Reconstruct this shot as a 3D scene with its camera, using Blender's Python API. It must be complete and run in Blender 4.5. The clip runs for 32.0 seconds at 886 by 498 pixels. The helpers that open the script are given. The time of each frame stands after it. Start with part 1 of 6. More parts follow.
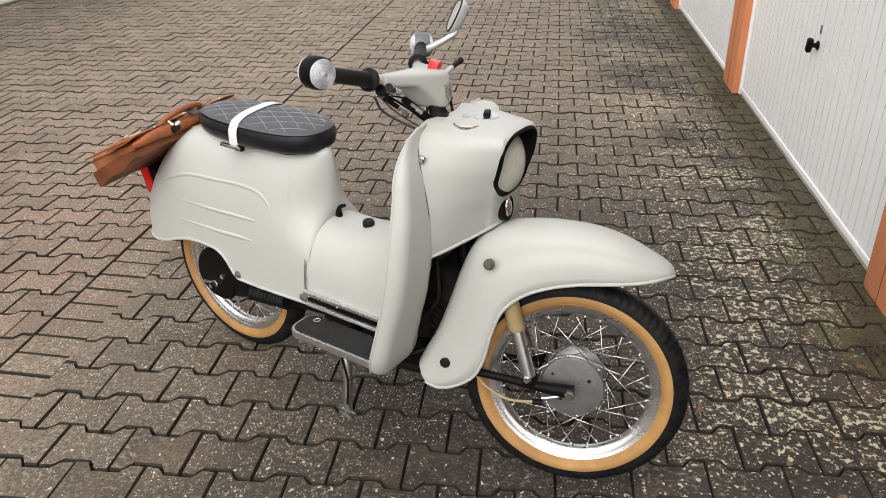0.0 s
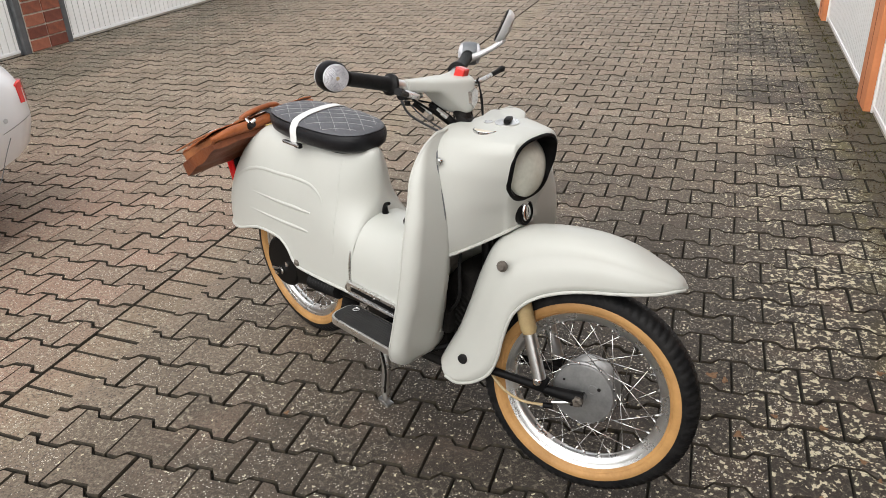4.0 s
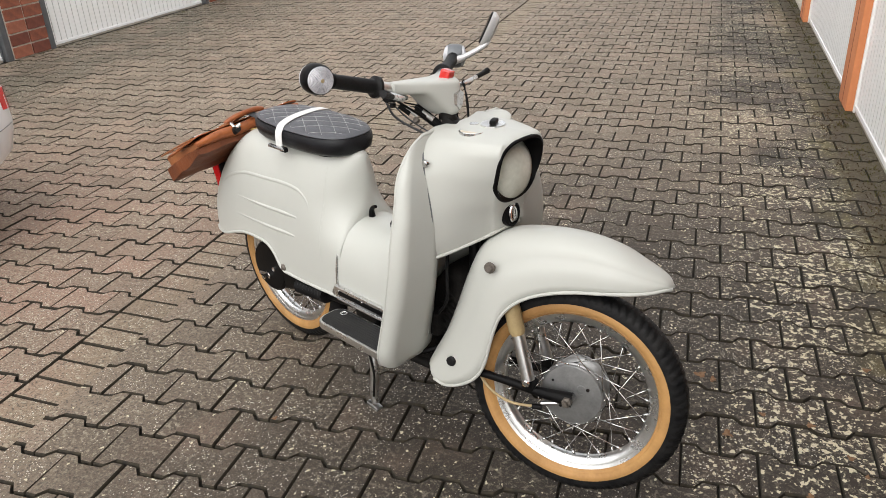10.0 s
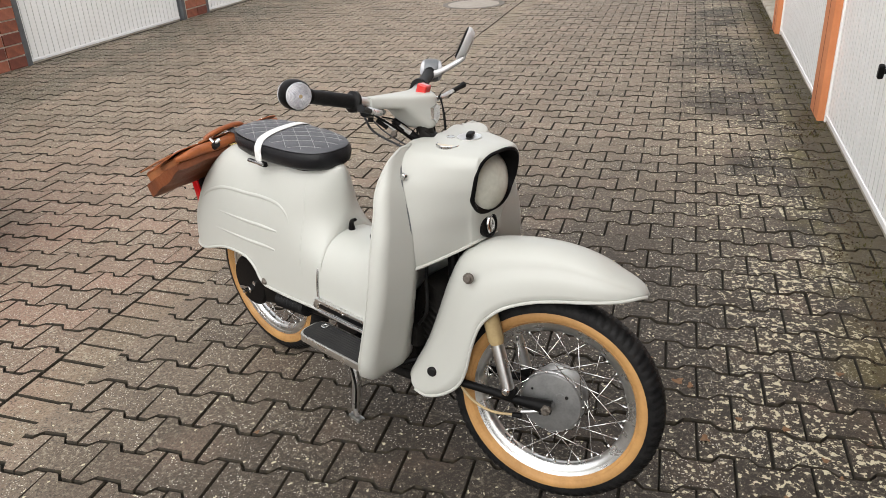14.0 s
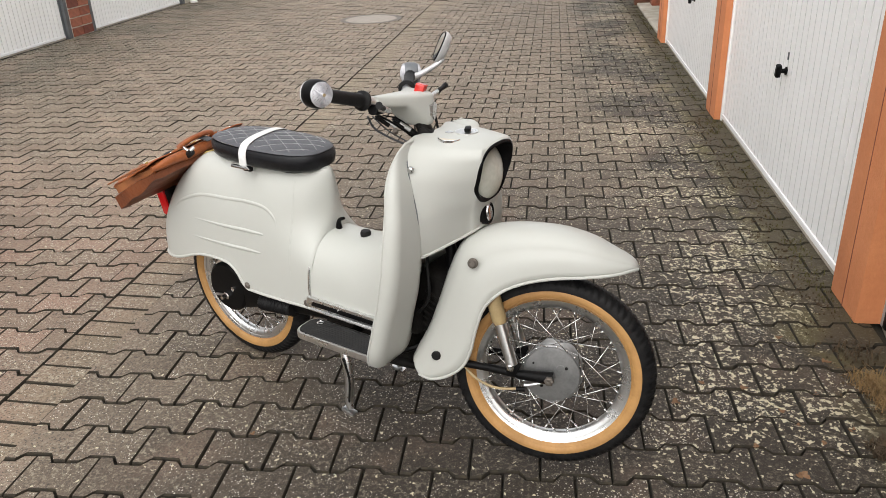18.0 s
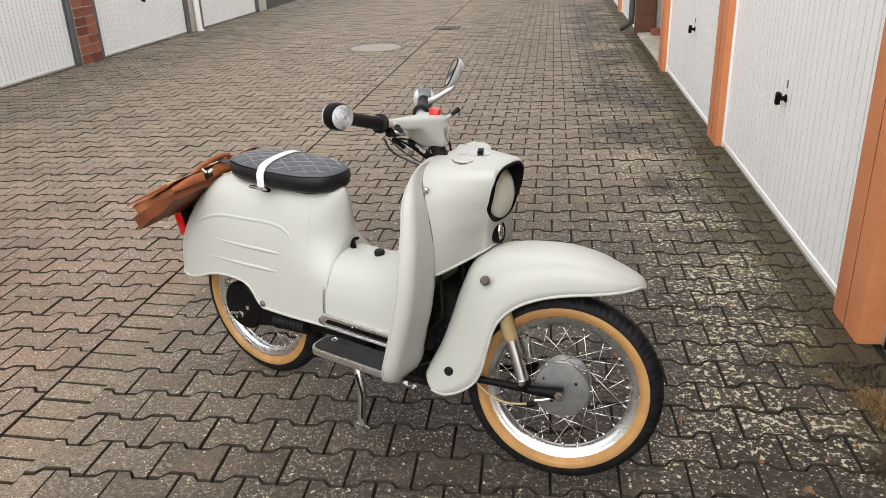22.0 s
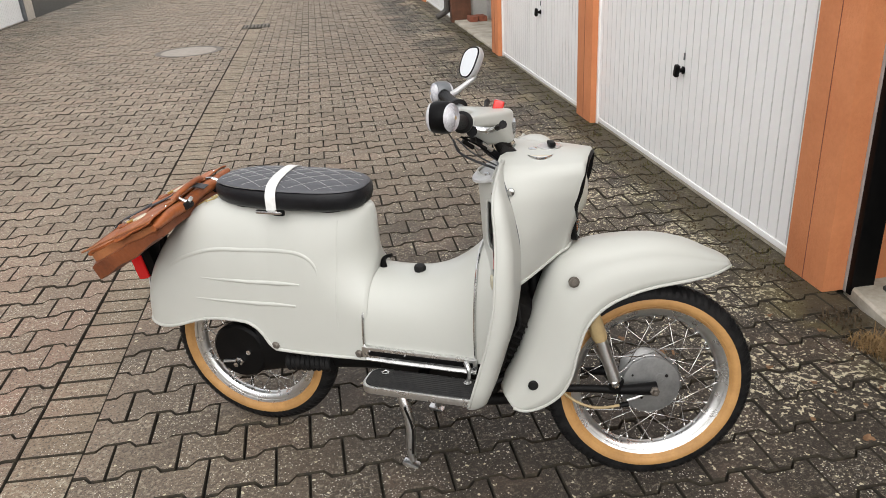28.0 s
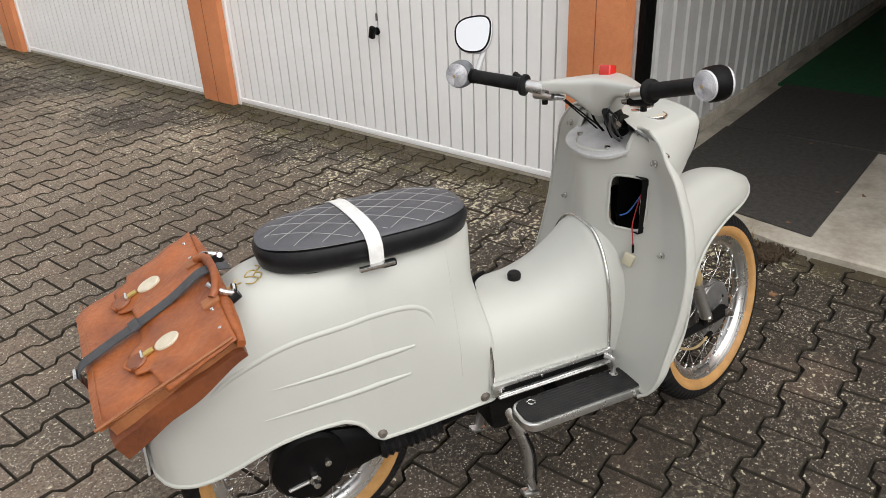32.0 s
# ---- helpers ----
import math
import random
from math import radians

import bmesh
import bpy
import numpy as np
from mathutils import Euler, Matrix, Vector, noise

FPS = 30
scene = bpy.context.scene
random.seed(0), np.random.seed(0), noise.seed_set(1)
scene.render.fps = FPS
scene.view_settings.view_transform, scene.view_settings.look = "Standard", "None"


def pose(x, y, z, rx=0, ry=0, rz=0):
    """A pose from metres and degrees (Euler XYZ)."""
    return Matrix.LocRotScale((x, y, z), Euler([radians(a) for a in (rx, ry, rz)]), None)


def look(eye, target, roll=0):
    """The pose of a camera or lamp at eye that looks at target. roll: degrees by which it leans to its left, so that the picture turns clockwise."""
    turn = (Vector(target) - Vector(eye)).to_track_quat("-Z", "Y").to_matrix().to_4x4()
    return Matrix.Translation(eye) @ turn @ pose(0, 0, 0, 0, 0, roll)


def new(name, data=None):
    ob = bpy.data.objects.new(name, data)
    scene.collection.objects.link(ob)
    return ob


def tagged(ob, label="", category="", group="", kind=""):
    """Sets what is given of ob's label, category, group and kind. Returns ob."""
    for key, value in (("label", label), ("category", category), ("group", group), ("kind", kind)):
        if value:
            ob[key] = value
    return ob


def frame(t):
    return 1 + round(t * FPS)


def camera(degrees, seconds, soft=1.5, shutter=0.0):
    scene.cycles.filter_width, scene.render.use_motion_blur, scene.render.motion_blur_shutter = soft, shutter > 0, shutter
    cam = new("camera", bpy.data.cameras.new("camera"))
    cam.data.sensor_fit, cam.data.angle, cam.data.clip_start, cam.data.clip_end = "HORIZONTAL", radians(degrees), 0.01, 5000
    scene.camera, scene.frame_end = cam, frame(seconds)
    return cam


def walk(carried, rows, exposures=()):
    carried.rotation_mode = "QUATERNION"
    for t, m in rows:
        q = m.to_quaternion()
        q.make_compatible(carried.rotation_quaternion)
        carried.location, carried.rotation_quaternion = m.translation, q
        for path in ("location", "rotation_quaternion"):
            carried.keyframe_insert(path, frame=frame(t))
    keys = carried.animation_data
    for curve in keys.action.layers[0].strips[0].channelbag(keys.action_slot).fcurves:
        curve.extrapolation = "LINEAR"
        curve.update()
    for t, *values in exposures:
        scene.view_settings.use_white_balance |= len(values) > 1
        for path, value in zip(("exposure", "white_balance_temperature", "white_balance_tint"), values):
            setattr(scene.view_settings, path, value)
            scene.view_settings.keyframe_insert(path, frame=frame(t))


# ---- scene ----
# ---- the camera and its walk ----
cam = camera(59.7, 32.0, 0.45, 0.0)
PATH = [
    (0, (0.213, 0.118, 1.501), (0.047, 1.850, 0.592), -1.0),
    (0.5, (0.218, 0.104, 1.499), (0.060, 1.843, 0.601), -1.3),
    (1, (0.222, 0.091, 1.503), (0.071, 1.835, 0.613), -1.6),
    (1.5, (0.213, 0.081, 1.499), (0.052, 1.829, 0.618), -1.8),
    (2, (0.231, 0.090, 1.497), (0.038, 1.838, 0.622), -1.9),
    (2.5, (0.351, 0.116, 1.504), (0.096, 1.857, 0.634), -1.5),
    (3, (0.475, 0.103, 1.503), (0.027, 1.800, 0.623), -1.7),
    (3.5, (0.514, 0.099, 1.507), (-0.001, 1.776, 0.624), -2.3),
    (5.5, (0.539, 0.076, 1.509), (0.005, 1.752, 0.639), -3.0),
    (6, (0.535, 0.080, 1.504), (0.006, 1.760, 0.637), -3.2),
    (6.5, (0.527, 0.080, 1.507), (0.004, 1.763, 0.642), -3.4),
    (7, (0.530, 0.084, 1.513), (0.015, 1.769, 0.647), -3.3),
    (7.5, (0.532, 0.088, 1.503), (0.027, 1.775, 0.632), -3.0),
    (8, (0.526, 0.080, 1.502), (0.028, 1.765, 0.624), -2.7),
    (8.5, (0.529, 0.080, 1.498), (0.036, 1.762, 0.614), -2.4),
    (9, (0.529, 0.081, 1.507), (0.036, 1.766, 0.626), -2.4),
    (9.5, (0.523, 0.091, 1.502), (0.027, 1.777, 0.625), -2.6),
    (10, (0.528, 0.095, 1.502), (0.030, 1.783, 0.631), -2.9),
    (10.5, (0.539, 0.098, 1.501), (0.043, 1.787, 0.629), -3.3),
    (11, (0.543, 0.103, 1.499), (0.052, 1.789, 0.622), -3.5),
    (11.5, (0.539, 0.099, 1.497), (0.050, 1.787, 0.620), -3.6),
    (12, (0.536, 0.089, 1.502), (0.052, 1.779, 0.626), -3.5),
    (12.5, (0.537, 0.077, 1.506), (0.058, 1.772, 0.639), -3.2),
    (13, (0.539, 0.072, 1.508), (0.068, 1.774, 0.652), -3.0),
    (13.5, (0.539, 0.072, 1.511), (0.077, 1.781, 0.663), -2.9),
    (14, (0.542, 0.074, 1.510), (0.086, 1.787, 0.666), -3.0),
    (14.5, (0.544, 0.076, 1.510), (0.092, 1.789, 0.666), -3.1),
    (16.5, (0.477, 0.071, 1.509), (0.073, 1.786, 0.642), -3.2),
    (17, (0.359, -0.010, 1.512), (0.046, 1.732, 0.660), -2.5),
    (17.5, (0.286, -0.073, 1.508), (0.064, 1.690, 0.674), -2.3),
    (18, (0.275, -0.113, 1.511), (0.096, 1.663, 0.691), -2.3),
    (18.5, (0.274, -0.134, 1.516), (0.105, 1.648, 0.711), -2.2),
    (19, (0.274, -0.147, 1.519), (0.106, 1.640, 0.724), -2.2),
    (19.5, (0.264, -0.158, 1.516), (0.094, 1.634, 0.732), -2.2),
    (20, (0.259, -0.159, 1.518), (0.087, 1.637, 0.743), -2.1),
    (20.5, (0.245, -0.157, 1.518), (0.074, 1.642, 0.753), -2.2),
    (21, (0.246, -0.159, 1.516), (0.074, 1.642, 0.755), -2.2),
    (21.5, (0.250, -0.166, 1.518), (0.076, 1.637, 0.761), -2.2),
    (22, (0.246, -0.186, 1.517), (0.066, 1.618, 0.760), -2.1),
    (22.5, (0.248, -0.190, 1.518), (0.060, 1.609, 0.755), -2.0),
    (23, (0.237, -0.170, 1.508), (0.046, 1.623, 0.728), -2.3),
    (23.5, (0.206, -0.072, 1.490), (0.025, 1.712, 0.689), -2.5),
    (24, (0.121, 0.018, 1.489), (-0.048, 1.785, 0.651), -3.3),
    (24.5, (0.059, 0.022, 1.503), (-0.027, 1.792, 0.661), -2.9),
    (25, (-0.069, -0.039, 1.512), (-0.006, 1.749, 0.705), -3.0),
    (25.5, (-0.227, -0.132, 1.505), (-0.024, 1.662, 0.733), -2.8),
    (27.5, (-0.335, -0.098, 1.493), (-0.045, 1.681, 0.716), -2.5),
    (28, (-0.462, 0.067, 1.498), (-0.133, 1.835, 0.709), -3.2),
    (28.5, (-0.588, 0.153, 1.507), (-0.202, 1.906, 0.712), -3.3),
    (29, (-0.827, 0.227, 1.502), (-0.276, 1.932, 0.700), -3.5),
    (29.5, (-1.064, 0.353, 1.493), (-0.367, 1.993, 0.668), -2.8),
    (30, (-1.144, 0.556, 1.502), (-0.286, 2.124, 0.692), -1.8),
    (30.5, (-1.241, 0.681, 1.507), (-0.228, 2.153, 0.694), -1.0),
    (31, (-1.449, 0.861, 1.517), (-0.223, 2.138, 0.667), -2.5),
    (31.5, (-1.556, 0.997, 1.507), (-0.244, 2.144, 0.602), -1.7),
    (32, (-1.559, 1.154, 1.519), (-0.176, 2.206, 0.605), -2.6),
]
walk(cam, [(t, look(eye, target, roll)) for t, eye, target, roll in PATH], exposures=[(0, -0.06), (3, 0.0), (14.5, 0.0), (18, -0.03), (25, -0.05), (29, -0.1), (32, -0.14)])

import functools

# ---- world, sky and sun: an overcast day ----
world = bpy.data.worlds.new("overcast_sky")
scene.world = world
world.use_nodes = True
wn, wl = world.node_tree.nodes, world.node_tree.links
sky = wn.new("ShaderNodeTexSky")
sky.sky_type = "NISHITA"
sky.sun_disc = False
sky.sun_elevation, sky.sun_rotation = radians(48), radians(190)
sky.air_density, sky.dust_density, sky.ozone_density = 1.0, 8.0, 1.0
soft_sky = wn.new("ShaderNodeHueSaturation")
soft_sky.inputs["Saturation"].default_value = 0.22
wl.new(sky.outputs[0], soft_sky.inputs["Color"])
cloud = wn.new("ShaderNodeGamma")
cloud.inputs["Gamma"].default_value = 0.5
wl.new(soft_sky.outputs[0], cloud.inputs["Color"])
wl.new(cloud.outputs[0], wn["Background"].inputs["Color"])
wn["Background"].inputs["Strength"].default_value = 0.70
sun_data = bpy.data.lights.new("sun", "SUN")
sun_data.energy, sun_data.angle, sun_data.color = 0.9, radians(110), (1.0, 0.98, 0.955)
sun = new("sun", sun_data)
sun.matrix_world = look((-1.16, -6.59, 7.43), (0, 0, 0))


# ---- materials ----
def material(name, colour, rough=0.5, metal=0.0, second=None, scale=20.0, bump=0.0, bump_scale=80.0, amount=1.0, coat=0.0, spec=0.5):
    """A surface with two scales of colour variation and a fine relief."""
    m = bpy.data.materials.new(name)
    m.use_nodes = True
    n, l = m.node_tree.nodes, m.node_tree.links
    b = n["Principled BSDF"]
    b.inputs["Roughness"].default_value, b.inputs["Metallic"].default_value = rough, metal
    b.inputs["Coat Weight"].default_value, b.inputs["Coat Roughness"].default_value = coat, 0.12
    b.inputs["Specular IOR Level"].default_value = spec
    b.inputs["Base Color"].default_value = (*colour, 1)
    co = n.new("ShaderNodeTexCoord")
    if second:
        big, fine = n.new("ShaderNodeTexNoise"), n.new("ShaderNodeTexNoise")
        for node, s in ((big, scale), (fine, scale * 9)):
            node.inputs["Scale"].default_value, node.inputs["Detail"].default_value = s, 6
            l.new(co.outputs["Object"], node.inputs["Vector"])
        add = n.new("ShaderNodeMath")
        add.operation = "MULTIPLY_ADD"
        add.inputs[1].default_value = 0.4
        l.new(fine.outputs["Fac"], add.inputs[0])
        l.new(big.outputs["Fac"], add.inputs[2])
        ramp = n.new("ShaderNodeValToRGB")
        ramp.color_ramp.elements[0].position, ramp.color_ramp.elements[1].position = 0.5, 0.95
        ramp.color_ramp.elements[0].color = (*colour, 1)
        ramp.color_ramp.elements[1].color = (*[a + (c - a) * amount for a, c in zip(colour, second)], 1)
        l.new(add.outputs[0], ramp.inputs["Fac"])
        l.new(ramp.outputs["Color"], b.inputs["Base Color"])
        rr = n.new("ShaderNodeMapRange")
        rr.inputs["To Min"].default_value, rr.inputs["To Max"].default_value = max(rough - 0.07, 0.02), min(rough + 0.1, 1)
        l.new(big.outputs["Fac"], rr.inputs["Value"])
        l.new(rr.outputs[0], b.inputs["Roughness"])
    if bump:
        t, bp = n.new("ShaderNodeTexNoise"), n.new("ShaderNodeBump")
        t.inputs["Scale"].default_value, t.inputs["Detail"].default_value = bump_scale, 8
        bp.inputs["Strength"].default_value, bp.inputs["Distance"].default_value = bump, 0.004
        l.new(co.outputs["Object"], t.inputs["Vector"])
        l.new(t.outputs["Fac"], bp.inputs["Height"])
        l.new(bp.outputs[0], b.inputs["Normal"])
    return m


def paver_material(name, tones, moss, spots):
    """Concrete paving: tone per stone, grit, lichen specks that gather in drip zones along the garages, moss at the joints."""
    m = bpy.data.materials.new(name)
    m.use_nodes = True
    n, l = m.node_tree.nodes, m.node_tree.links
    b = n["Principled BSDF"]
    geo, info = n.new("ShaderNodeNewGeometry"), n.new("ShaderNodeObjectInfo")
    pos = geo.outputs["Position"]

    def tex(scale, detail=4.0, rough=0.55):
        t = n.new("ShaderNodeTexNoise")
        t.inputs["Scale"].default_value, t.inputs["Detail"].default_value, t.inputs["Roughness"].default_value = scale, detail, rough
        l.new(pos, t.inputs["Vector"])
        return t.outputs["Fac"]

    def step(v, lo, hi):
        r = n.new("ShaderNodeMapRange")
        r.interpolation_type = "SMOOTHSTEP"
        r.inputs["From Min"].default_value, r.inputs["From Max"].default_value = lo, hi
        l.new(v, r.inputs["Value"])
        return r.outputs[0]

    def calc(op, a, c):
        x = n.new("ShaderNodeMath")
        x.operation = op
        for i, v in enumerate((a, c)):
            if isinstance(v, (int, float)):
                x.inputs[i].default_value = v
            else:
                l.new(v, x.inputs[i])
        return x.outputs[0]

    def mix(f, a, c):
        x = n.new("ShaderNodeMix")
        x.data_type = "RGBA"
        l.new(f, x.inputs["Factor"])
        for s, v in (("A", a), ("B", c)):
            sock = [i for i in x.inputs if i.name == s and i.type == "RGBA"][0]
            if isinstance(v, tuple):
                sock.default_value = (*v, 1)
            else:
                l.new(v, sock)
        return [o for o in x.outputs if o.type == "RGBA"][0]

    split = n.new("ShaderNodeSeparateXYZ")
    l.new(pos, split.inputs[0])
    side = calc("SUBTRACT", split.outputs["X"], calc("MULTIPLY", split.outputs["Y"], 0.047))
    isle = calc("FRACT", calc("ADD", geo.outputs["Random Per Island"], info.outputs["Random"]), 0)
    tone = mix(isle, tones[0], tones[1])
    tone = mix(calc("MULTIPLY", step(isle, 0.86, 0.92), 0.3), tone, (0.30, 0.20, 0.145))
    # reddish stones lie beyond the channel, nearest the parked car
    rosy = calc("MULTIPLY", calc("SUBTRACT", 1.0, step(side, -1.7, -1.2)), calc("SUBTRACT", 1.0, step(calc("ADD", split.outputs["Y"], calc("MULTIPLY", tex(0.9, 2), 2.0)), 3.6, 6.4)))
    tone = mix(calc("MULTIPLY", rosy, calc("ADD", calc("MULTIPLY", step(isle, 0.2, 0.8), 0.5), 0.3)), tone, (0.29, 0.175, 0.125))
    # grime darkens the stones towards the right-hand garages, set weaker further down the lane
    foot = calc("MULTIPLY", step(calc("ADD", side, calc("MULTIPLY", tex(1.6, 4), 0.9)), 0.7, 1.25), step(tex(0.75, 3), 0.36, 0.5))
    down_lane = calc("SUBTRACT", 1.0, calc("MULTIPLY", step(split.outputs["Y"], 2.6, 5.5), 0.72))
    grime = calc("MULTIPLY", calc("MULTIPLY", step(calc("ADD", side, calc("MULTIPLY", tex(0.8, 3), 1.6)), -1.2, 0.7), 0.95), down_lane)
    dark = calc("MAXIMUM", grime, calc("MULTIPLY", foot, 0.95))
    tone = mix(dark, tone, tones[2])
    tone = mix(calc("MULTIPLY", step(tex(1.3, 3), 0.54, 0.74), 0.35), tone, tones[2])
    # green-black film in front of the brick garages
    film_at = calc("MULTIPLY", calc("SUBTRACT", 1.0, step(calc("ADD", side, calc("MULTIPLY", tex(0.7, 4), 2.4)), -3.9, -2.2)), step(tex(1.4, 4), 0.36, 0.56))
    tone = mix(calc("MULTIPLY", film_at, 0.72), tone, (0.052, 0.047, 0.03))
    hue = tex(2.2, 2)
    tone = mix(calc("MULTIPLY", step(hue, 0.52, 0.72), 0.3), tone, (0.24, 0.16, 0.115))
    clear = calc("SUBTRACT", 1.0, calc("MULTIPLY", dark, 0.72))
    grit = tex(260, 3)
    tone = mix(calc("MULTIPLY", calc("MULTIPLY", step(grit, 0.51, 0.66), 0.72), clear), tone, tones[3])
    tone = mix(calc("MULTIPLY", step(tex(130, 4, 0.65), 0.51, 0.62), 0.72), tone, (0.026, 0.022, 0.018))
    tone = mix(calc("MULTIPLY", step(tex(45, 6), 0.55, 0.8), 0.35), tone, tuple(c * 0.45 for c in tones[0]))
    # lichen gathers towards the right-hand garages and in blotches
    zone = calc("MULTIPLY", step(side, -1.2, 0.9), step(tex(1.1, 3), 0.36, 0.58))
    zone = calc("ADD", calc("MULTIPLY", zone, 0.9), 0.2)
    thick = calc("MULTIPLY", step(side, 0.2, 1.0), step(tex(2.4, 4), 0.40, 0.56))
    vor = n.new("ShaderNodeTexVoronoi")
    vor.inputs["Scale"].default_value = 78
    warp = n.new("ShaderNodeVectorMath")
    warp.operation = "ADD"
    wob = n.new("ShaderNodeTexNoise")
    wob.inputs["Scale"].default_value, wob.inputs["Detail"].default_value = 40, 3
    l.new(pos, wob.inputs["Vector"])
    sc = n.new("ShaderNodeVectorMath")
    sc.operation = "SCALE"
    sc.inputs["Scale"].default_value = 0.03
    l.new(wob.outputs["Color"], sc.inputs[0])
    l.new(pos, warp.inputs[0])
    l.new(sc.outputs[0], warp.inputs[1])
    l.new(warp.outputs[0], vor.inputs["Vector"])
    colsplit = n.new("ShaderNodeSeparateColor")
    l.new(vor.outputs["Color"], colsplit.inputs[0])
    near_wall = calc("MULTIPLY", step(side, 0.1, 1.15), step(tex(1.7, 3), 0.3, 0.55))
    chosen = step(calc("ADD", colsplit.outputs["Red"], calc("ADD", calc("MULTIPLY", zone, 0.15), calc("MULTIPLY", near_wall, 0.29))), 0.96, 0.98)
    blob = calc("MULTIPLY", chosen, step(calc("SUBTRACT", calc("MULTIPLY", colsplit.outputs["Green"], 0.38), vor.outputs["Distance"]), -0.10, 0.0))
    big = step(calc("ADD", tex(42, 4, 0.62), calc("ADD", calc("MULTIPLY", zone, 0.06), calc("MULTIPLY", thick, 0.088))), 0.70, 0.715)
    spots_fac = calc("MULTIPLY", calc("MAXIMUM", blob, big), 0.92)
    tone = mix(spots_fac, tone, spots)
    mottle = calc("MULTIPLY", step(tex(62, 7, 0.75), 0.515, 0.59), calc("MULTIPLY", calc("ADD", calc("MULTIPLY", step(tex(3.1, 3), 0.38, 0.6), 0.5), 0.25), calc("SUBTRACT", 1.0, calc("MULTIPLY", dark, 0.6))))
    tone = mix(mottle, tone, (0.40, 0.355, 0.265))
    fine = n.new("ShaderNodeTexVoronoi")
    fine.inputs["Scale"].default_value = 165
    l.new(pos, fine.inputs["Vector"])
    fs = n.new("ShaderNodeSeparateColor")
    l.new(fine.outputs["Color"], fs.inputs[0])
    dots = calc("MULTIPLY", step(calc("ADD", fs.outputs["Blue"], calc("MULTIPLY", tex(7, 3), 0.38)), 0.90, 0.94), step(calc("SUBTRACT", calc("MULTIPLY", fs.outputs["Green"], 0.40), fine.outputs["Distance"]), -0.04, 0.06))
    tone = mix(calc("MULTIPLY", dots, 0.9), tone, (0.66, 0.63, 0.54))
    # moss and blown-in dirt along the foot of the doors
    edge = calc("MULTIPLY", step(calc("ADD", side, calc("MULTIPLY", tex(2.0, 3), 0.5)), 1.32, 1.62), step(tex(5.0, 6, 0.65), 0.42, 0.56))
    tone = mix(calc("MULTIPLY", edge, 0.75), tone, moss)
    dirt = step(calc("ADD", side, calc("MULTIPLY", tex(9.0, 5), 0.22)), 1.34, 1.44)
    tone = mix(calc("MULTIPLY", dirt, 0.85), tone, (0.055, 0.042, 0.024))
    l.new(tone, b.inputs["Base Color"])
    b.inputs["Roughness"].default_value = 0.66
    b.inputs["Specular IOR Level"].default_value = 0.4
    bp = n.new("ShaderNodeBump")
    bp.inputs["Strength"].default_value, bp.inputs["Distance"].default_value = 0.55, 0.004
    l.new(calc("ADD", calc("MULTIPLY", grit, 0.6), calc("ADD", tex(60, 5), calc("MULTIPLY", spots_fac, 0.3))), bp.inputs["Height"])
    l.new(bp.outputs[0], b.inputs["Normal"])
    return m


def glass(name, colour, rough=0.02, ior=1.45):
    m = bpy.data.materials.new(name)
    m.use_nodes = True
    b = m.node_tree.nodes["Principled BSDF"]
    b.inputs["Base Color"].default_value = (*colour, 1)
    b.inputs["Roughness"].default_value, b.inputs["IOR"].default_value = rough, ior
    b.inputs["Transmission Weight"].default_value = 1.0
    return m


WHITE = material("cream_white_enamel", (0.47, 0.475, 0.44), 0.34, second=(0.445, 0.45, 0.413), scale=1.7, amount=0.8, coat=0.12, bump=0.02, bump_scale=40, spec=0.35)
CHROME = material("chrome", (0.72, 0.72, 0.71), 0.16, 1.0, second=(0.5, 0.5, 0.49), scale=30)
ALU = material("brushed_aluminium", (0.80, 0.80, 0.79), 0.27, 1.0, second=(0.62, 0.62, 0.61), scale=25, bump=0.08, bump_scale=300)
HUBGREY = material("cast_hub_metal", (0.30, 0.30, 0.295), 0.42, 0.8, second=(0.2, 0.2, 0.2), scale=18, bump=0.15, bump_scale=240)
RUBBER = material("black_rubber", (0.006, 0.006, 0.0066), 0.46, second=(0.018, 0.0175, 0.017), scale=30, bump=0.15, bump_scale=200, spec=0.12)
TAN = material("tan_sidewall_rubber", (0.46, 0.25, 0.085), 0.6, second=(0.34, 0.18, 0.06), scale=16, bump=0.1, bump_scale=160)
BLACK = material("black_paint", (0.003, 0.003, 0.0033), 0.42, second=(0.006, 0.0057, 0.0055), scale=20, bump=0.08, spec=0.1)
GRIME = material("oily_black_metal", (0.004, 0.0038, 0.0038), 0.5, second=(0.016, 0.0145, 0.013), scale=22, bump=0.3, bump_scale=120, spec=0.12)
VINYL = material("black_smooth_vinyl", (0.008, 0.008, 0.009), 0.34, second=(0.014, 0.014, 0.016), scale=40, bump=0.2, bump_scale=420, spec=0.2)
QUILT = material("grey_quilted_vinyl", (0.078, 0.079, 0.088), 0.5, second=(0.068, 0.069, 0.076), scale=30, bump=0.3, bump_scale=420)
STITCH = material("white_thread", (0.40, 0.40, 0.39), 0.7)
STRAPW = material("white_webbing", (0.74, 0.74, 0.72), 0.6, second=(0.62, 0.62, 0.6), scale=60, bump=0.3, bump_scale=600)
LEATHER = material("cognac_leather", (0.39, 0.115, 0.030), 0.42, second=(0.17, 0.044, 0.012), scale=11, bump=0.6, bump_scale=90)
LEATHER_DARK = material("dark_tongue_leather", (0.16, 0.045, 0.016), 0.4, second=(0.24, 0.075, 0.025), scale=30, bump=0.4, bump_scale=140)
